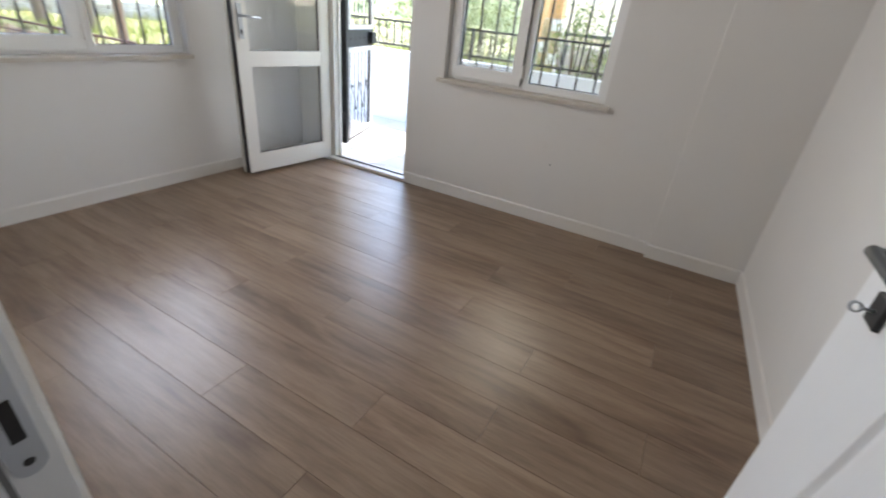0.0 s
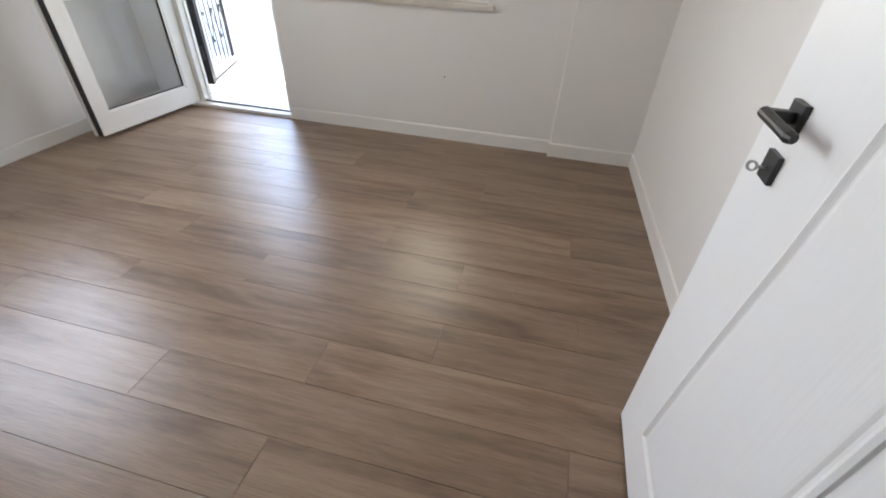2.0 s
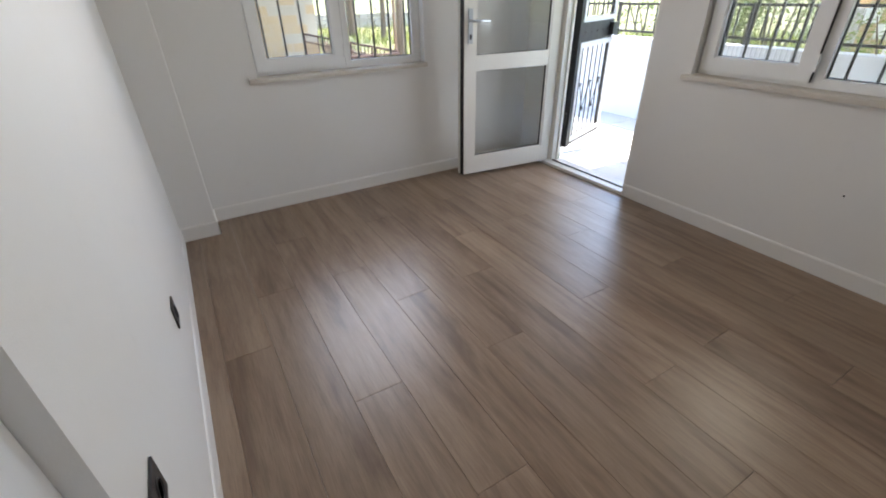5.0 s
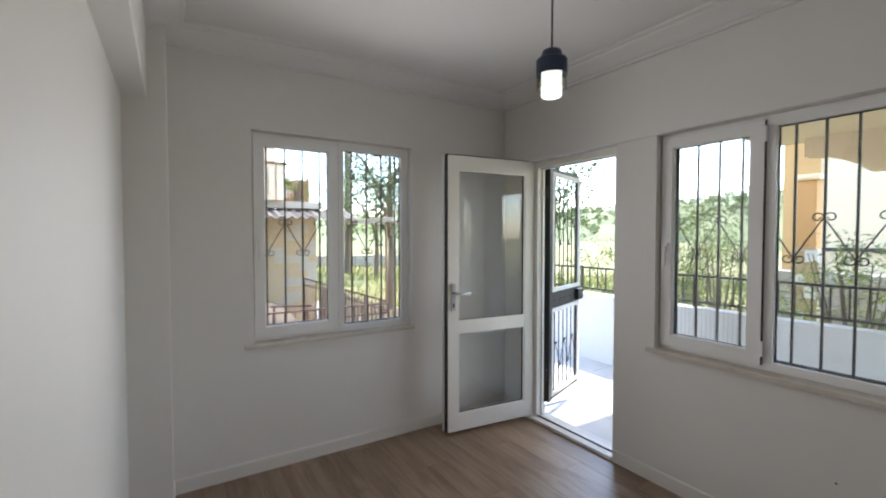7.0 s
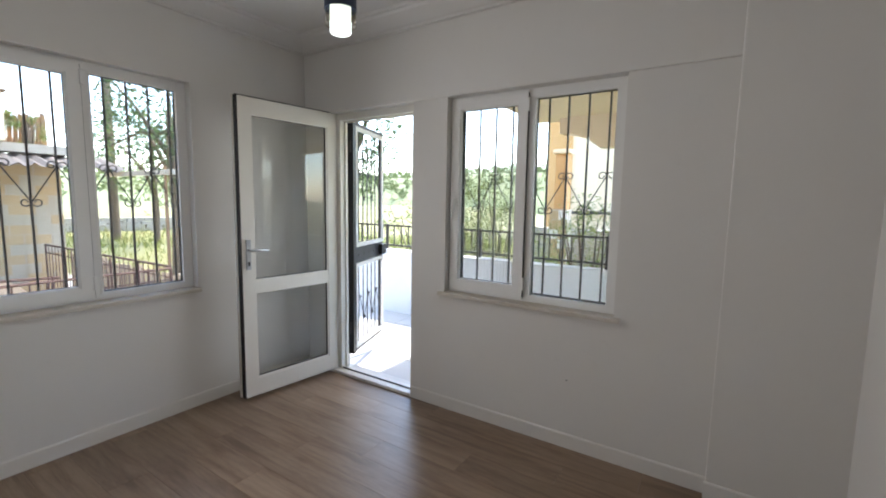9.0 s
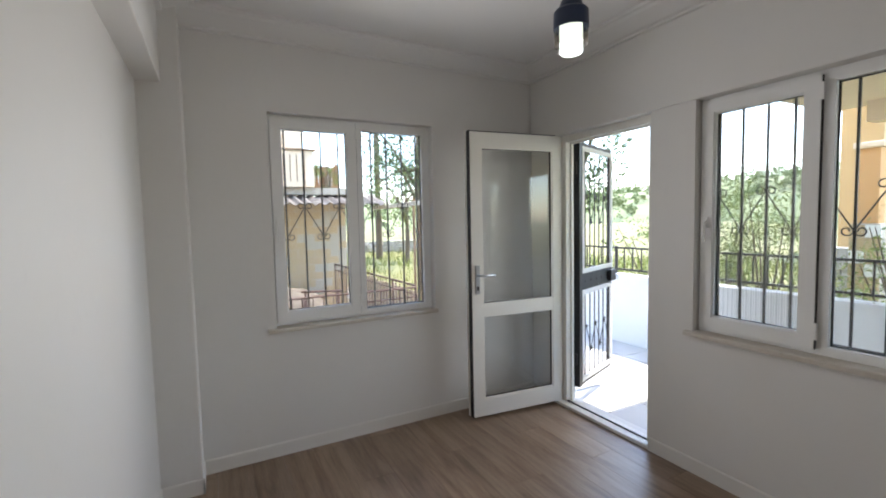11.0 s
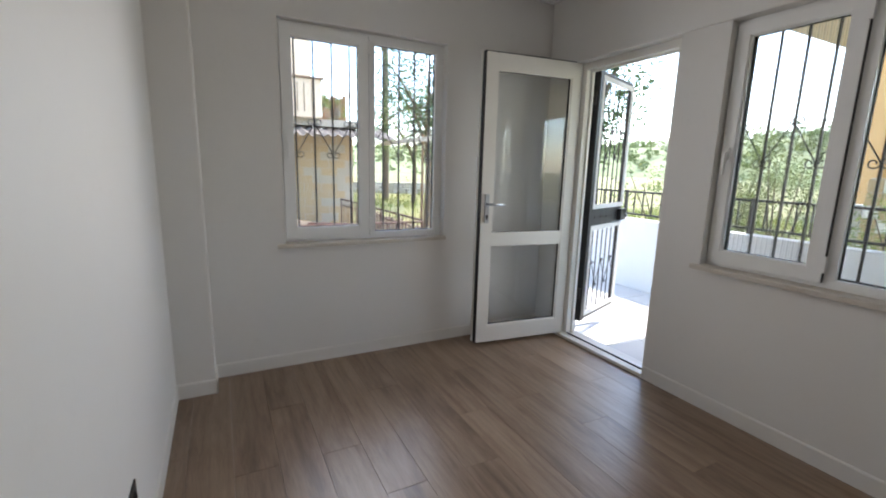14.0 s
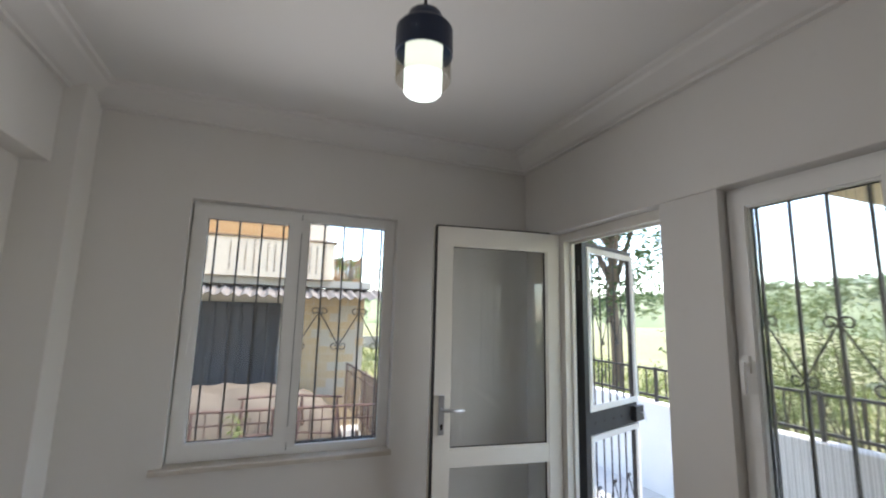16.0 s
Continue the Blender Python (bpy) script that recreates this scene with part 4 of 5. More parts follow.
# ---- terrace ----
PY, PZ = 4.90, 0.772
terr = boxed(-6.2, 7.0, YB + TH, PY + 0.16, -0.6, -0.062)
terr = tagged(link_mesh("terrace_floor", terr, GROUT), "pale stone-tiled terrace floor", "terrace", kind="structure")
ts = 0.44
tile_me = None
for i in range(-14, 17):
    for j in range(0, 5):
        xa, xb = i * ts - 0.1, i * ts + ts - 0.1
        ya, yb = YB + TH + j * ts, min(YB + TH + (j + 1) * ts, PY)
        if yb - ya < 0.05 or xa > 6.4 or xa < -6.1:
            continue
        full = abs((yb - ya) - ts) < 1e-6
        if full and tile_me:
            ob = new("tile", tile_me)
            ob.parent = terr
            ob.location = (xa, ya, 0)
        else:
            b = boxed(0.003, ts - 0.003, 0.003, (yb - ya) - 0.003, -0.062, -0.048)
            ob = part("tile", b, TILE, terr)
            ob.location = (xa, ya, 0)
            if full:
                tile_me = ob.data
bm = boxed(-6.2, 7.0, PY, PY + 0.16, -1.5, PZ, bevel=0.012)
tagged(link_mesh("parapet", bm, WHITEWASH), "low white rendered terrace parapet", "parapet", kind="structure")

rail = thing("terrace_railing", "black iron railing standing on the white parapet", "railing")
RY = PY + 0.08
for z in (PZ + 0.055, PZ + 0.315):
    part("rail", boxed(-6.15, 6.9, RY - 0.010, RY + 0.010, z - 0.011, z + 0.011, bevel=0.002), IRON, rail)
bar_me = None
for i in range(110):
    x = -6.1 + 0.118 * i
    if i % 12 == 0:
        part("post", boxed(x - 0.014, x + 0.014, RY - 0.014, RY + 0.014, PZ - 0.01, PZ + 0.335), IRON, rail)
        continue
    if bar_me is None:
        ob = part("baluster", boxed(-0.006, 0.006, -0.006, 0.006, 0.055, 0.315), IRON, rail)
        bar_me = ob.data
    else:
        ob = new("baluster", bar_me)
        ob.parent = rail
    ob.location = (x, RY, PZ)

# covered end of the terrace: slab, beam with arch, column
SZ = 2.50
bm = bmesh.new()
prism(bm, [(-3.1, YB + TH), (7.0, YB + TH), (7.0, 6.35), (-1.72, 6.35), (-1.72, 4.65), (-3.1, 4.65)], lambda a, b, n: (a, b, n), SZ, 3.0)
tagged(link_mesh("balcony_slab", bm, BEIGE), "beige rendered underside of the balcony above the terrace", "balcony", kind="structure")
CY0, CY1 = 6.12, 6.32
arch = [(-1.36, SZ), (-1.36, 2.31)] + [(-1.36 + 0.5 * f, 2.31 - 0.20 * f ** 2.2) for f in [k / 8 for k in range(1, 9)]] + [(-0.68, 2.11)]
arch += [(-0.68 + 1.6 * k / 10, 2.11 + 0.22 * math.sin(math.pi * k / 10)) for k in range(1, 11)] + [(0.92, SZ)]
bm = prism(bmesh.new(), arch, lambda a, b, n: (a, n, b), CY0, CY1)
tagged(link_mesh("terrace_arch", bm, BEIGE), "beige rendered beam with shallow arches", "arch", kind="structure")
bm = boxed(0.92, 1.10, CY0 + 0.004, CY1 - 0.004, -1.5, SZ, bevel=0.01)
tagged(link_mesh("terrace_column", bm, BEIGE), "square beige rendered column under the arch", "column", kind="structure")

gp = thing("gate_pillar", "orange painted garden pillar with a pale cap, on a brick base", "pillar", at=(-1.74, 7.5, -0.1))
part("shaft", boxed(-0.10, 0.10, -0.10, 0.10, 1.42, 2.30, bevel=0.012), ORANGE, gp)
part("cap", boxed(-0.14, 0.14, -0.14, 0.14, 2.30, 2.37, bevel=0.015), CREAM, gp, "pale projecting cap")
part("base", boxed(-0.13, 0.13, -0.13, 0.13, -0.1, 1.42, bevel=0.01), MORTAR, gp)
for r in range(9):
    for k in range(2):
        b = boxed(-0.142 + 0.145 * k, -0.005 + 0.145 * k, -0.142, -0.12, 0.02 + 0.155 * r, 0.163 + 0.155 * r)
        part("brick", b, YELLOWBLOCK if (r + k) % 3 else WHITEWASH, gp)

# ---- ground, yard and distance ----


def ground_z(x, y):
    z = -0.75
    if y > 5.2:
        z += (0.9 * min(1, (y - 5.2) / 3.0) - 0.02 * max(0, y - 10)) * min(1, max(0, (x + 16) / 4))
    if x < -12:
        z += 0.12 * min(-12 - x, 12)
    z += 0.12 * noise.noise(Vector((x * 0.3, y * 0.3, 0)))
    return z


bm = bmesh.new()
xs = [-400, -200, -100, -60, -40, -30] + [-25 + i * 1.5 for i in range(28)] + [20, 30, 50, 100, 200, 400]
ys = [-400, -100, -30, -10] + [-5 + i * 1.5 for i in range(28)] + [40, 50, 70, 100, 200, 400]
gr = [[bm.verts.new((x, y, ground_z(x, y) if abs(x) < 60 and abs(y) < 60 else -1.5)) for y in ys] for x in xs]
for i in range(len(xs) - 1):
    for j in range(len(ys) - 1):
        bm.faces.new((gr[i][j], gr[i + 1][j], gr[i + 1][j + 1], gr[i][j + 1]))
tagged(link_mesh("ground", bm, EARTH, smooth=True), "dry grassy ground with bare earth", "ground", kind="structure")
bm = boxed(-13.0, XA - TH, -4, 4.6, -0.9, -0.52)
tagged(link_mesh("yard", bm, ROADM), "pale concrete yard beside the house", "yard", kind="structure")


def hill_z(u, v, h, seed):
    f = max(0, 1 - u * u) * max(0, 1 - v * v)
    return -2 + h * f ** 0.7 * (0.8 + 0.5 * noise.noise(Vector((u * 2.5 + seed, v * 2.5, seed))))


def hill(name, cx, cy, rx, ry, h, seed):
    b = bmesh.new()
    n = 40
    g = [[None] * (n + 1) for _ in range(n + 1)]
    for i in range(n + 1):
        for j in range(n + 1):
            u, v = i / n * 2 - 1, j / n * 2 - 1
            g[i][j] = b.verts.new((cx + u * rx, cy + v * ry, hill_z(u, v, h, seed)))
    for i in range(n):
        for j in range(n):
            b.faces.new((g[i][j], g[i + 1][j], g[i + 1][j + 1], g[i][j + 1]))
    ob = tagged(link_mesh(name, b, HILLM, smooth=True), "distant hill with scattered trees", "hill", kind="structure")
    return ob


hill("backdrop_hill_north", -70, 190, 190, 90, 20, 1.0)
hill("backdrop_hill_west", -200, 60, 90, 190, 13, 5.0)


def leaves(bm, centre, radii, count, size, rng, hole=0.45):
    """Small bent leaves gathered in uneven clumps inside an ellipsoid."""
    cx, cy, cz = centre
    clumps = []
    for _ in range(max(6, count // 60)):
        while True:
            p = Vector((rng.uniform(-1, 1), rng.uniform(-1, 1), rng.uniform(-1, 1)))
            if hole < p.length < 1:
                break
        clumps.append((Vector((cx + p.x * radii[0], cy + p.y * radii[1], cz + p.z * radii[2])), rng.uniform(0.16, 0.34)))
    rmean = sum(radii) / 3
    for _ in range(count):
        c, s = rng.choice(clumps)
        p = c + Vector((rng.gauss(0, 1), rng.gauss(0, 1), rng.gauss(0, 0.8))) * s * rmean * 0.62
        d = Vector((rng.gauss(0, 1), rng.gauss(0, 1), rng.gauss(0, 0.7))).normalized()
        w = d.cross(Vector((rng.gauss(0, 1), rng.gauss(0, 1), rng.gauss(0, 1)))).normalized()
        l = size * rng.uniform(0.6, 1.3)
        k = l * 0.33
        n = d.cross(w) * (l * 0.12)
        a, b2, c2, e = p - d * l * 0.5, p + w * k * 0.5 + n, p + d * l * 0.5, p - w * k * 0.5 + n
        vs = [bm.verts.new(q) for q in (a, b2, c2, e)]
        bm.faces.new(vs)


def bush(name, label, at, radii, count, size, mat, seed, stems=7, category="bush"):
    rng = random.Random(seed)
    t = thing(name, label, category, at=at)
    b = bmesh.new()
    for _ in range(stems):
        a = rng.uniform(0, 6.28)
        tip = Vector((math.cos(a) * radii[0] * rng.uniform(0.3, 0.9), math.sin(a) * radii[1] * rng.uniform(0.3, 0.9), radii[2] * rng.uniform(1.2, 1.9)))
        tube(b, [(0.05 * math.cos(a), 0.05 * math.sin(a), -0.3), tip * 0.4 + Vector((0, 0, 0.1)), tip], [0.022, 0.014, 0.004], 5)
    part("stems", b, BARK, t)
    b = bmesh.new()
    leaves(b, (0, 0, radii[2]), radii, int(count * 0.68), size, rng)
    part("foliage", b, mat, t)
    return t


def tree(name, label, at, height, crown, count, size, mat, seed):
    rng = random.Random(seed)
    t = thing(name, label, "tree", at=at)
    b = bmesh.new()
    tube(b, [(0, 0, -0.4), (0.06, 0.03, height * 0.25), (-0.05, 0.06, height * 0.5), (0.05, 0, height * 0.85)], [0.11, 0.09, 0.065, 0.02], 9)
    part("trunk", b, BARK, t)
    for k in range(9):
        a = k * 2.4 + rng.uniform(-0.3, 0.3)
        z = height * rng.uniform(0.38, 0.7)
        e = Vector((math.cos(a) * crown[0] * 0.75, math.sin(a) * crown[1] * 0.75, height - crown[2] + rng.uniform(-0.5, 0.9) * crown[2] * 0.7))
        s = Vector((0, 0, z))
        part("limb", tube(bmesh.new(), [s, s.lerp(e, 0.5) + Vector((0, 0, 0.15)), e], [0.06, 0.035, 0.01], 6), BARK, t)
    b = bmesh.new()
    leaves(b, (0, 0, height - crown[2] * 0.85), crown, count, size, rng, hole=0.25)
    part("crown", b, mat, t)
    return t


# planting beyond the parapet
for k, (x, y, r, h, c) in enumerate(((-6.4, 6.6, 0.8, 0.75, 1500), (-5.0, 6.3, 0.75, 0.70, 1700), (-4.1, 6.9, 0.8, 0.85, 2100), (-3.3, 7.2, 0.85, 1.12, 3200),
                                     (-2.45, 6.7, 0.6, 1.05, 2600), (-2.9, 6.1, 0.55, 0.80, 1900), (-8.4, 7.4, 0.9, 0.9, 1300))):
    bush("garden_bush", "leafy green garden bush beyond the parapet", (x, y, ground_z(x, y)), (r, r * 0.8, h), int(c * 2.2), 0.052, LEAF, 20 + k)
bush("flowering_shrub", "tall shrub with thin leafy branches beyond the railing", (-0.80, 5.70, ground_z(-0.8, 5.7) + 0.2), (0.62, 0.42, 0.92), 5600, 0.050, LEAF, 41, 16, "shrub")
bush("flowering_shrub", "tall shrub with thin leafy branches beyond the railing", (-1.45, 6.1, ground_z(-1.45, 6.1) + 0.1), (0.55, 0.4, 0.60), 2800, 0.048, LEAF, 42, 12, "shrub")
bush("flowering_shrub", "tall shrub with thin leafy branches beyond the railing", (0.3, 5.8, ground_z(0.3, 5.8) + 0.2), (0.6, 0.45, 0.95), 4200, 0.050, LEAF, 43, 14, "shrub")

# woods on the hills and slope: countless, one object
rng = random.Random(77)
b = bmesh.new()
HILLS = ((-70, 190, 190, 90, 20, 1.0), (-200, 60, 90, 190, 13, 5.0))
for k in range(2600):
    if k < 160:
        a = rng.uniform(-0.35, 1.75)
        d = rng.uniform(26, 75)
        x, y, z = -d * math.sin(a), d * math.cos(a), -1.4
        r = rng.uniform(0.7, 1.7)
    else:
        cx, cy, rx, ry, h, seed = HILLS[0 if k % 3 else 1]
        u, v = rng.uniform(-0.9, 0.9), rng.uniform(-0.95, 0.1)
        if cx < -100:
            u, v = -v, u
        x, y, z = cx + u * rx, cy + v * ry, hill_z(u, v, h, seed)
        r = rng.uniform(1.2, 3.2)
    leaves(b, (x, y, z + r * 0.7), (r, r, r * 0.85), 70, 0.8 if k >= 160 else 0.34, rng, hole=0.2)
tagged(link_mesh("far_woods", b, LEAFFAR), "scattered green trees on the far slopes", "woods", kind="stuff")

# grass on the slopes near the house
b = bmesh.new()
for k in range(9000):
    if k % 2:
        x, y = rng.uniform(-19, -9.5), rng.uniform(3.6, 12)
    else:
        x, y = rng.uniform(-9, 3), rng.uniform(6.5, 14)
    z = ground_z(x, y)
    h = rng.uniform(0.12, 0.35)
    a = rng.uniform(0, 6.28)
    dx, dy = math.cos(a) * 0.02, math.sin(a) * 0.02
    lean = Vector((rng.gauss(0, 0.08), rng.gauss(0, 0.08), h))
    p = Vector((x, y, z - 0.03))
    b.faces.new([b.verts.new(q) for q in (p + Vector((dx, dy, 0)), p - Vector((dx, dy, 0)), p + lean)])
tagged(link_mesh("tall_grass", b, GRASSM), "sunlit yellow-green grass on the slope", "grass", kind="stuff")

tree("garden_tree", "dark-leaved tree beside the yard", (-10.4, 5.6, ground_z(-10.4, 5.6)), 5.6, (1.8, 1.6, 2.0), 3800, 0.13, LEAFDARK, 5)
tree("garden_tree", "dark-leaved tree beyond the terrace", (-5.35, 6.35, ground_z(-5.35, 6.35)), 5.0, (0.95, 0.95, 1.6), 4200, 0.11, LEAFDARK, 6)
tree("garden_tree", "green tree on the slope", (-16.0, 7.6, ground_z(-16, 7.6)), 4.4, (1.9, 1.7, 1.5), 3200, 0.15, LEAF, 8)

# low field-stone wall behind the yard and one behind the parapet
for nm, (ax, ay), (bx, by), zb, hh in (("stone_wall", (-19.6, 4.6), (-18.2, 12.5), -0.02, 0.58), ("stone_wall", (-2.6, 8.6), (2.6, 8.0), -0.1, 1.05)):
    w = thing(nm, "low dry wall of grey field stones", "stone wall", at=(ax, ay, zb))
    d = Vector((bx - ax, by - ay, 0))
    L = d.length
    d.normalize()
    nrm = Vector((-d.y, d.x, 0))
    rng2 = random.Random(int(L * 100))
    z = 0.0
    while z < hh:
        ch = rng2.uniform(0.13, 0.19)
        u = 0.0
        while u < L:
            cw = rng2.uniform(0.20, 0.40)
            bb = boxed(-cw / 2 + 0.008, cw / 2 - 0.008, -0.14, 0.14, 0.006, ch - 0.006)
            for v in bb.verts:
                v.co += Vector((rng2.uniform(-0.02, 0.02), rng2.uniform(-0.03, 0.03), rng2.uniform(-0.012, 0.012)))
            st = part("stone", bb, STONE, w)
            st.matrix_basis = Matrix.Translation(d * (u + cw / 2) + Vector((0, 0, z))) @ Matrix.Rotation(math.atan2(d.y, d.x), 4, "Z")
            u += cw
        z += ch

# ---- neighbour house to the west ----
NX = -8.5
nb = thing("neighbour_house", "yellow and orange house with a white balcony and a lean-to roof", "house")
part("wall", boxed(NX - 6.0, NX - 0.02, -6.0, 1.57, -0.9, 2.10), MORTAR, nb)
part("upper_wall", boxed(NX - 6.0, NX - 0.25, -6.0, 1.57, 2.10, 6.2), ORANGE, nb, "orange rendered upper wall")
part("upper_end_wall", boxed(NX - 6.0, NX - 0.252, 1.5705, 2.30, 2.10, 6.2), CREAM, nb, "cream rendered end of the upper wall")
part("pier_core", boxed(NX - 0.36, NX - 0.018, 1.575, 3.05, -0.9, 2.02), MORTAR, nb)
for i in range(22):
    z = 2.88 + 0.15 * i
    part("board", boxed(NX - 0.252, NX - 0.235, -6.0, 1.575, z + 0.004, z + 0.146), ORANGE, nb)
par = part("balcony_parapet", boxed(NX - 0.22, NX + 0.42, -6.0, 2.36, 2.16, 2.84, bevel=0.01), CREAM, nb, "cream rendered balcony parapet")
part("balcony_coping", boxed(NX - 0.24, NX + 0.46, -6.05, 2.40, 2.841, 2.872), WOODPOST, nb)
for i in range(30):
    y = -3.6 + 0.12 * i + 0.24 * (i // 3)
    if y > 2.15:
        break
    if i % 3 == 2 and i % 2:
        part("joint_strip", boxed(NX + 0.4201, NX + 0.436, y + 0.14, y + 0.152, 2.17, 2.83), WOODPOST, par)
    part("slot", boxed(NX + 0.4201, NX + 0.432, y, y + 0.012, 2.26, 2.76), WOODPOST, par)
part("gutter_beam", boxed(NX - 0.1, NX + 0.30, -6.0, 3.1, 2.03, 2.158), PALEBLOCK, nb)
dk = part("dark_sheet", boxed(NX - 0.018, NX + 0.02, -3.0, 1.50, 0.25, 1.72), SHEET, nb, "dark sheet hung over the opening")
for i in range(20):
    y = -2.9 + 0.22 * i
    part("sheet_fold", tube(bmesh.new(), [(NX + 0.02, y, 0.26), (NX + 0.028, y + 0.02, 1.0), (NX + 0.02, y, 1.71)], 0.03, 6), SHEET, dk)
# blocks of the pier
rng3 = random.Random(9)
for r in range(19):
    z0 = -0.88 + r * 0.152
    y = 1.58 - (0.16 if r % 2 else 0.0)
    while y < 3.05:
        y0, y1 = max(1.58, y), min(3.06, y + 0.322)
        if y1 - y0 > 0.06:
            mat = PALEBLOCK if rng3.random() < (0.55 if 8 < r < 14 and y > 2.1 else 0.14) else YELLOWBLOCK
            b = boxed(NX - 0.03, NX + rng3.uniform(-0.012, -0.006), y0 + 0.006, y1 - 0.006, z0 + 0.005, z0 + 0.147)
            part("block", b, mat, nb)
        y += 0.327
# corrugated lean-to sheet
b = bmesh.new()
ny = 150
top, bot = [], []
for i in range(ny + 1):
    y = -4.5 + 8.1 * i / ny
    wv = 0.032 * math.sin(2 * math.pi * y / 0.177)
    wob = 0.02 * noise.noise(Vector((y * 1.3, 0, 3)))
    top.append([b.verts.new((NX + 0.02, y, 2.03 + wv)), b.verts.new((NX + 0.95, y, 1.82 + wv + wob))])
    bot.append([b.verts.new((NX + 0.02, y, 2.022 + wv)), b.verts.new((NX + 0.95, y, 1.812 + wv + wob))])
for i in range(ny):
    b.faces.new((top[i][0], top[i + 1][0], top[i + 1][1], top[i][1]))
    b.faces.new((bot[i][0], bot[i][1], bot[i + 1][1], bot[i + 1][0]))
    b.faces.new((top[i][1], top[i + 1][1], bot[i + 1][1], bot[i][1]))
part("corrugated_roof", b, ROOFING, nb, "grey corrugated lean-to roof sheet")

# roof garden fence beside the balcony
rf = thing("wooden_fence", "orange-brown wooden slat fence above the lean-to roof", "fence", at=(NX - 0.35, 2.40, 2.10))
for i in range(9):
    part("slat", boxed(-0.012, 0.012, 0.068 * i + 0.003, 0.068 * i + 0.062, 0.05, 0.54 + 0.02 * (i % 3)), FENCEW, rf)
for z in (0.12, 0.44):
    part("rail", boxed(-0.04, -0.0125, 0.0, 0.62, z, z + 0.05), WOODPOST, rf)
for y in (0.02, 0.58):
    part("post", boxed(-0.09, -0.041, y - 0.02, y + 0.03, -0.08, 0.62), WOODPOST, rf)
lg = boxed(NX - 0.45, NX + 0.05, 2.665, 3.05, 2.022, 2.16, bevel=0.01)
part("ledge", lg, WHITEWASH, nb, "white ledge beside the balcony")
bush("roof_plant", "leafy green climber behind the wooden fence", (NX - 0.20, 2.72, 2.14), (0.14, 0.30, 0.30), 800, 0.06, LEAF, 71, 7, "plant")

# covered heap and iron frames before it
hp_ = thing("covered_heap", "heap under a dusty beige tarpaulin in the yard", "heap", at=(-7.4, 0.9, -0.56))
b = bmesh.new()
n = 26
g = []
for i in range(n + 1):
    row = []
    for j in range(n + 1):
        u, v = i / n * 2 - 1, j / n * 2 - 1
        f = max(0.0, 1 - abs(u) ** 2.6) * max(0.0, 1 - abs(v) ** 3.2)
        z = 0.98 * f ** 0.55 + 0.09 * f * noise.noise(Vector((u * 3.5, v * 5, 2))) + 0.05 * f * noise.noise(Vector((u * 9, v * 12, 7)))
        row.append(b.verts.new((u * 0.75, v * 1.7, z)))
    g.append(row)
for i in range(n):
    for j in range(n):
        b.faces.new((g[i][j], g[i + 1][j], g[i + 1][j + 1], g[i][j + 1]))
part("tarpaulin", b, TARP, hp_, smooth=True)


def iron_frame(at, rz):
    t = thing("iron_table_frame", "rusty red iron table frame leaning in the yard", "table frame", at=at, group="table frames")
    t.rotation_euler = (0, 0, rz)
    for x in (-0.28, 0.28):
        part("leg", tube(bmesh.new(), [(x, -0.05, 0), (x * 0.9, 0.12, 0.95)], 0.016, 6), RUST, t)
        part("leg", tube(bmesh.new(), [(x, 0.45, 0), (x * 0.9, 0.10, 0.90)], 0.016, 6), RUST, t)
    part("top_bar", tube(bmesh.new(), [(-0.32, 0.11, 0.93), (0.32, 0.11, 0.93)], 0.018, 6), RUST, t)
    part("cross_bar", tube(bmesh.new(), [(-0.27, 0.02, 0.45), (0.27, 0.02, 0.45)], 0.014, 6), RUST, t)
    return t


bush("yard_plant", "small leafy green plant in the yard", (-5.0, 1.12, -0.52), (0.26, 0.24, 0.52), 500, 0.07, LEAF, 61, 8, "plant")
bush("yard_plant", "small leafy green plant in the yard", (-5.3, 2.43, -0.52), (0.20, 0.20, 0.48), 420, 0.07, LEAF, 62, 8, "plant")
iron_frame((-6.45, 2.05, -0.55), 1.2)
iron_frame((-6.55, 1.35, -0.55), 1.8)


def yard_rail(name, p0, p1, z1, zg, n):
    t = thing(name, "thin rust-brown iron railing round the yard", "railing", group="yard railings")
    p0, p1 = Vector(p0), Vector(p1)
    for dz in (0.0, -0.12, -0.72):
        part("rail", tube(bmesh.new(), [(*p0, z1 + dz), (*p1, z1 + dz)], 0.014 if dz == 0 else 0.009, 6), RUST, t)
    for i in range(n + 1):
        p = p0.lerp(p1, i / n)
        part("post" if i % 6 == 0 else "baluster", tube(bmesh.new(), [(*p, zg if i % 6 == 0 else z1 - 0.72), (*p, z1)], 0.013 if i % 6 == 0 else 0.006, 6), RUST, t)
    return t


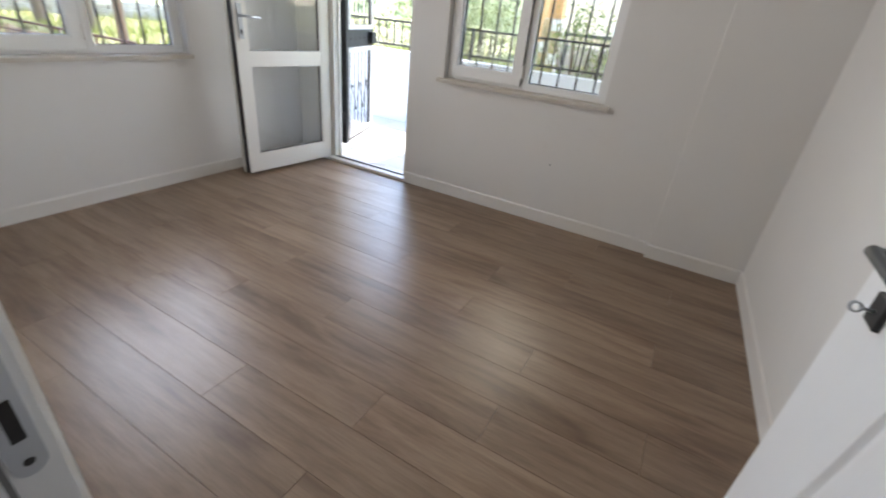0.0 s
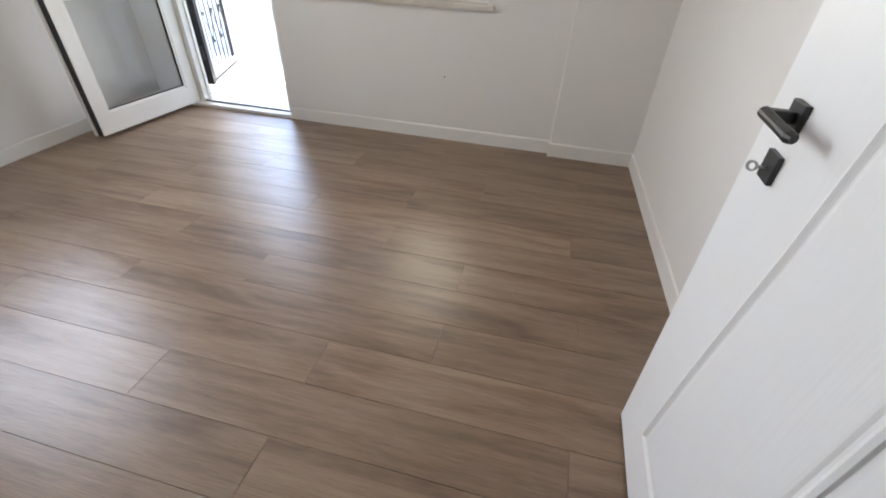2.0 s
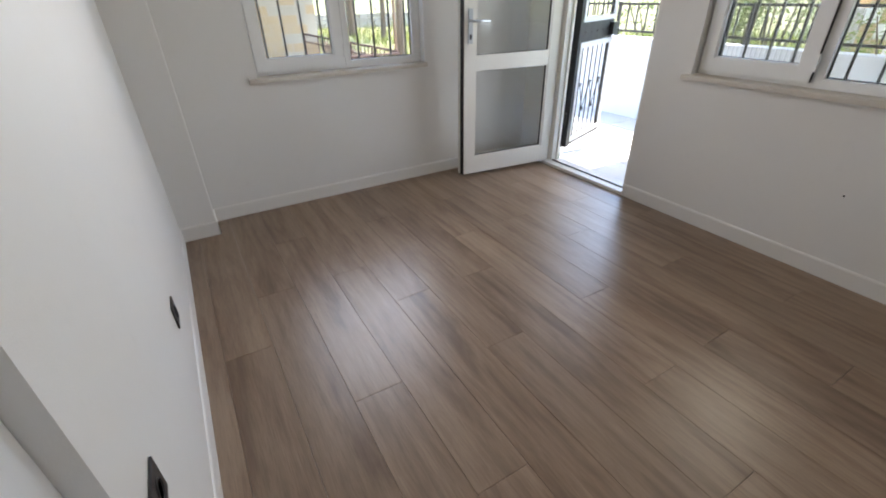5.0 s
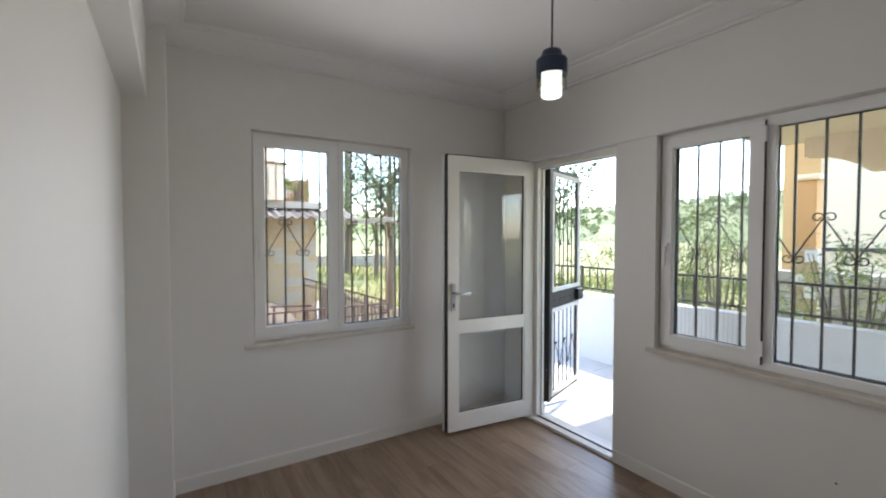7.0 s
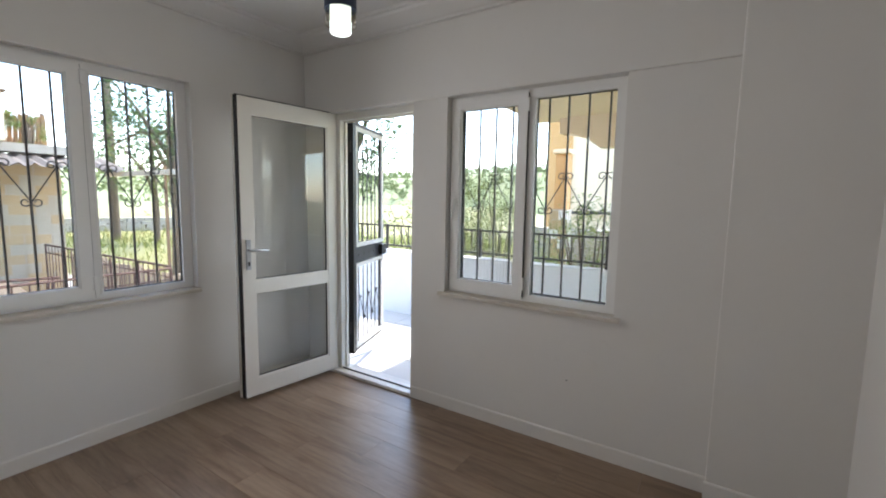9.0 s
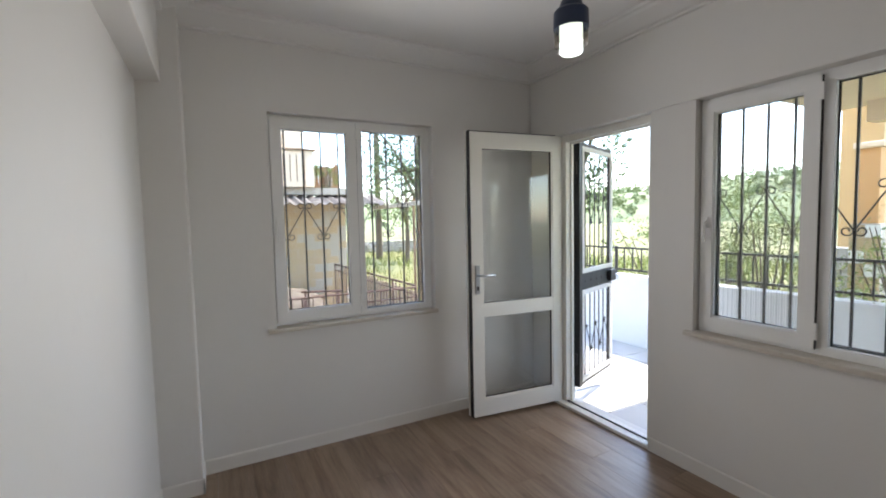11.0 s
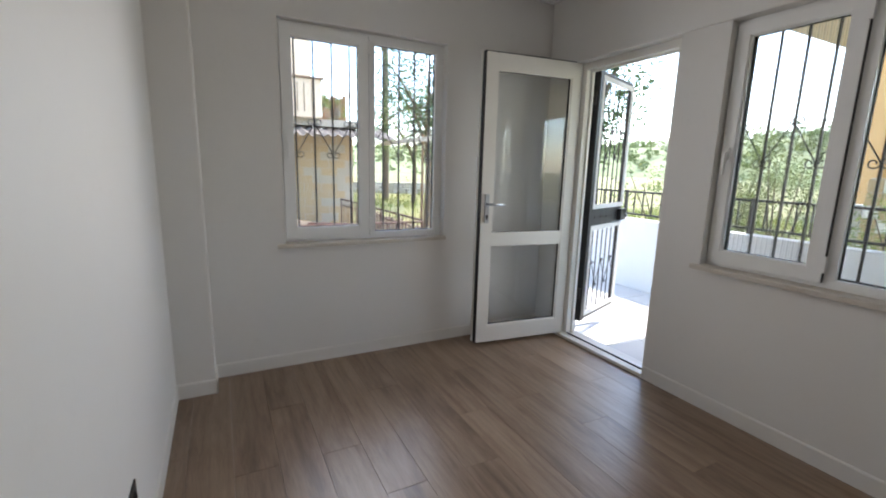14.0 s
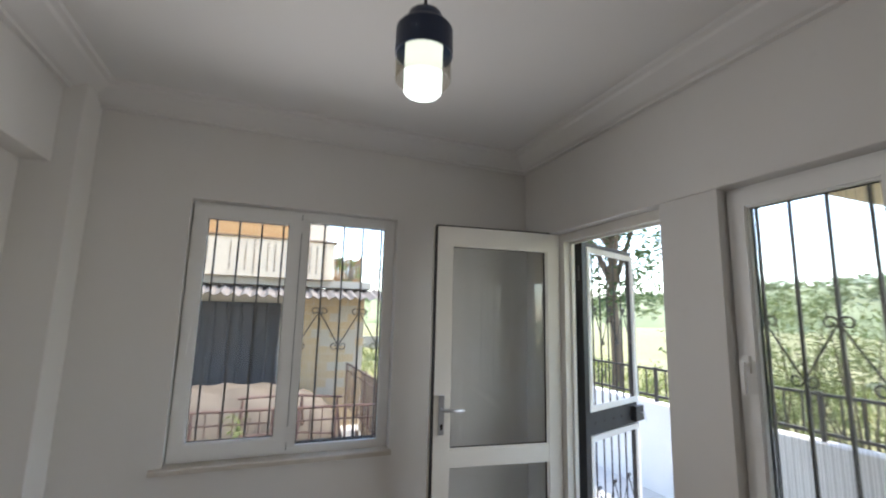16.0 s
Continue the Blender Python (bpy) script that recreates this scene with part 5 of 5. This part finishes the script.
yard_rail("yard_railing", (-4.5, -2.0), (-4.5, 2.82), 0.64, -0.56, 42)
yard_rail("yard_railing", (-4.56, 2.84), (-8.2, 2.72), 0.65, -0.56, 30)
pf_ = thing("picket_fence", "weathered pale wooden picket fence round the yard", "fence", at=(-4.75, 2.98, -0.56))
for i in range(26):
    part("picket", boxed(-0.13 * i - 0.088, -0.13 * i, -0.009 + 0.004 * (i % 3), 0.009 + 0.004 * (i % 3), 0.05, 1.06 + 0.03 * ((i * 7) % 4) / 4), PICKET, pf_)
for z in (0.25, 0.85):
    part("rail", boxed(-3.4, 0.0, 0.018, 0.045, z, z + 0.06), PICKET, pf_)
for i in range(4):
    part("post", boxed(-1.1 * i - 0.05, -1.1 * i + 0.01, 0.046, 0.10, 0.0, 1.08), PICKET, pf_)
pt = thing("timber_post", "brown timber post supporting a pergola beam", "post", at=(-6.3, 3.62, -0.6))
part("post", boxed(-0.018, 0.018, -0.018, 0.018, 0, 2.45, bevel=0.006), WOODPOST, pt)
part("beam", boxed(-2.0, 0.3, -0.04, 0.04, 2.33, 2.40, bevel=0.006), PALEBLOCK, pt)
pole = thing("utility_pole", "grey concrete utility pole", "pole", at=(-17.5, 6.95, -0.5))
part("shaft", lathe(bmesh.new(), [(0.15, 0), (0.11, 8.0)], 14), BARK, pole)


def far_house(at, rz, w, d, h, mat, label):
    t = thing("house", label, "house", at=at)
    t.rotation_euler = (0, 0, rz)
    part("wall", boxed(-w / 2, w / 2, -d / 2, d / 2, -1, h), mat, t)
    b = bmesh.new()
    prism(b, [(-d / 2 - 0.4, h), (d / 2 + 0.4, h), (0, h + d * 0.22)], lambda a, c, n: (n, a, c), -w / 2 - 0.4, w / 2 + 0.4)
    part("roof", b, CERAMIC, t, "red tiled roof")
    for fx in (0.3,):
        for zz in [0.9 + 2.8 * k for k in range(int(h // 2.8))]:
            win = part("window", boxed(w * fx - 0.5, w * fx + 0.5, -d / 2 - 0.05, -d / 2 + 0.02, zz, zz + 1.2), PVC, t)
            part("glazing", boxed(w * fx - 0.42, w * fx + 0.42, -d / 2 - 0.06, -d / 2 - 0.0501, zz + 0.08, zz + 1.12), SHEET, win)
    return t


fh = far_house((-4.5, 21.5, -0.6), 0.25, 4.2, 6, 5.8, CREAM, "cream two-storey house with an orange corner and tiled roof")
part("pilaster", boxed(-2.14, -1.2, -3.08, -2.9, -1.0, 5.6), ORANGE, fh, "orange painted corner")
part("balcony_rail", boxed(-1.2, 2.1, -3.25, -3.2, 1.6, 1.72), IRON, fh)
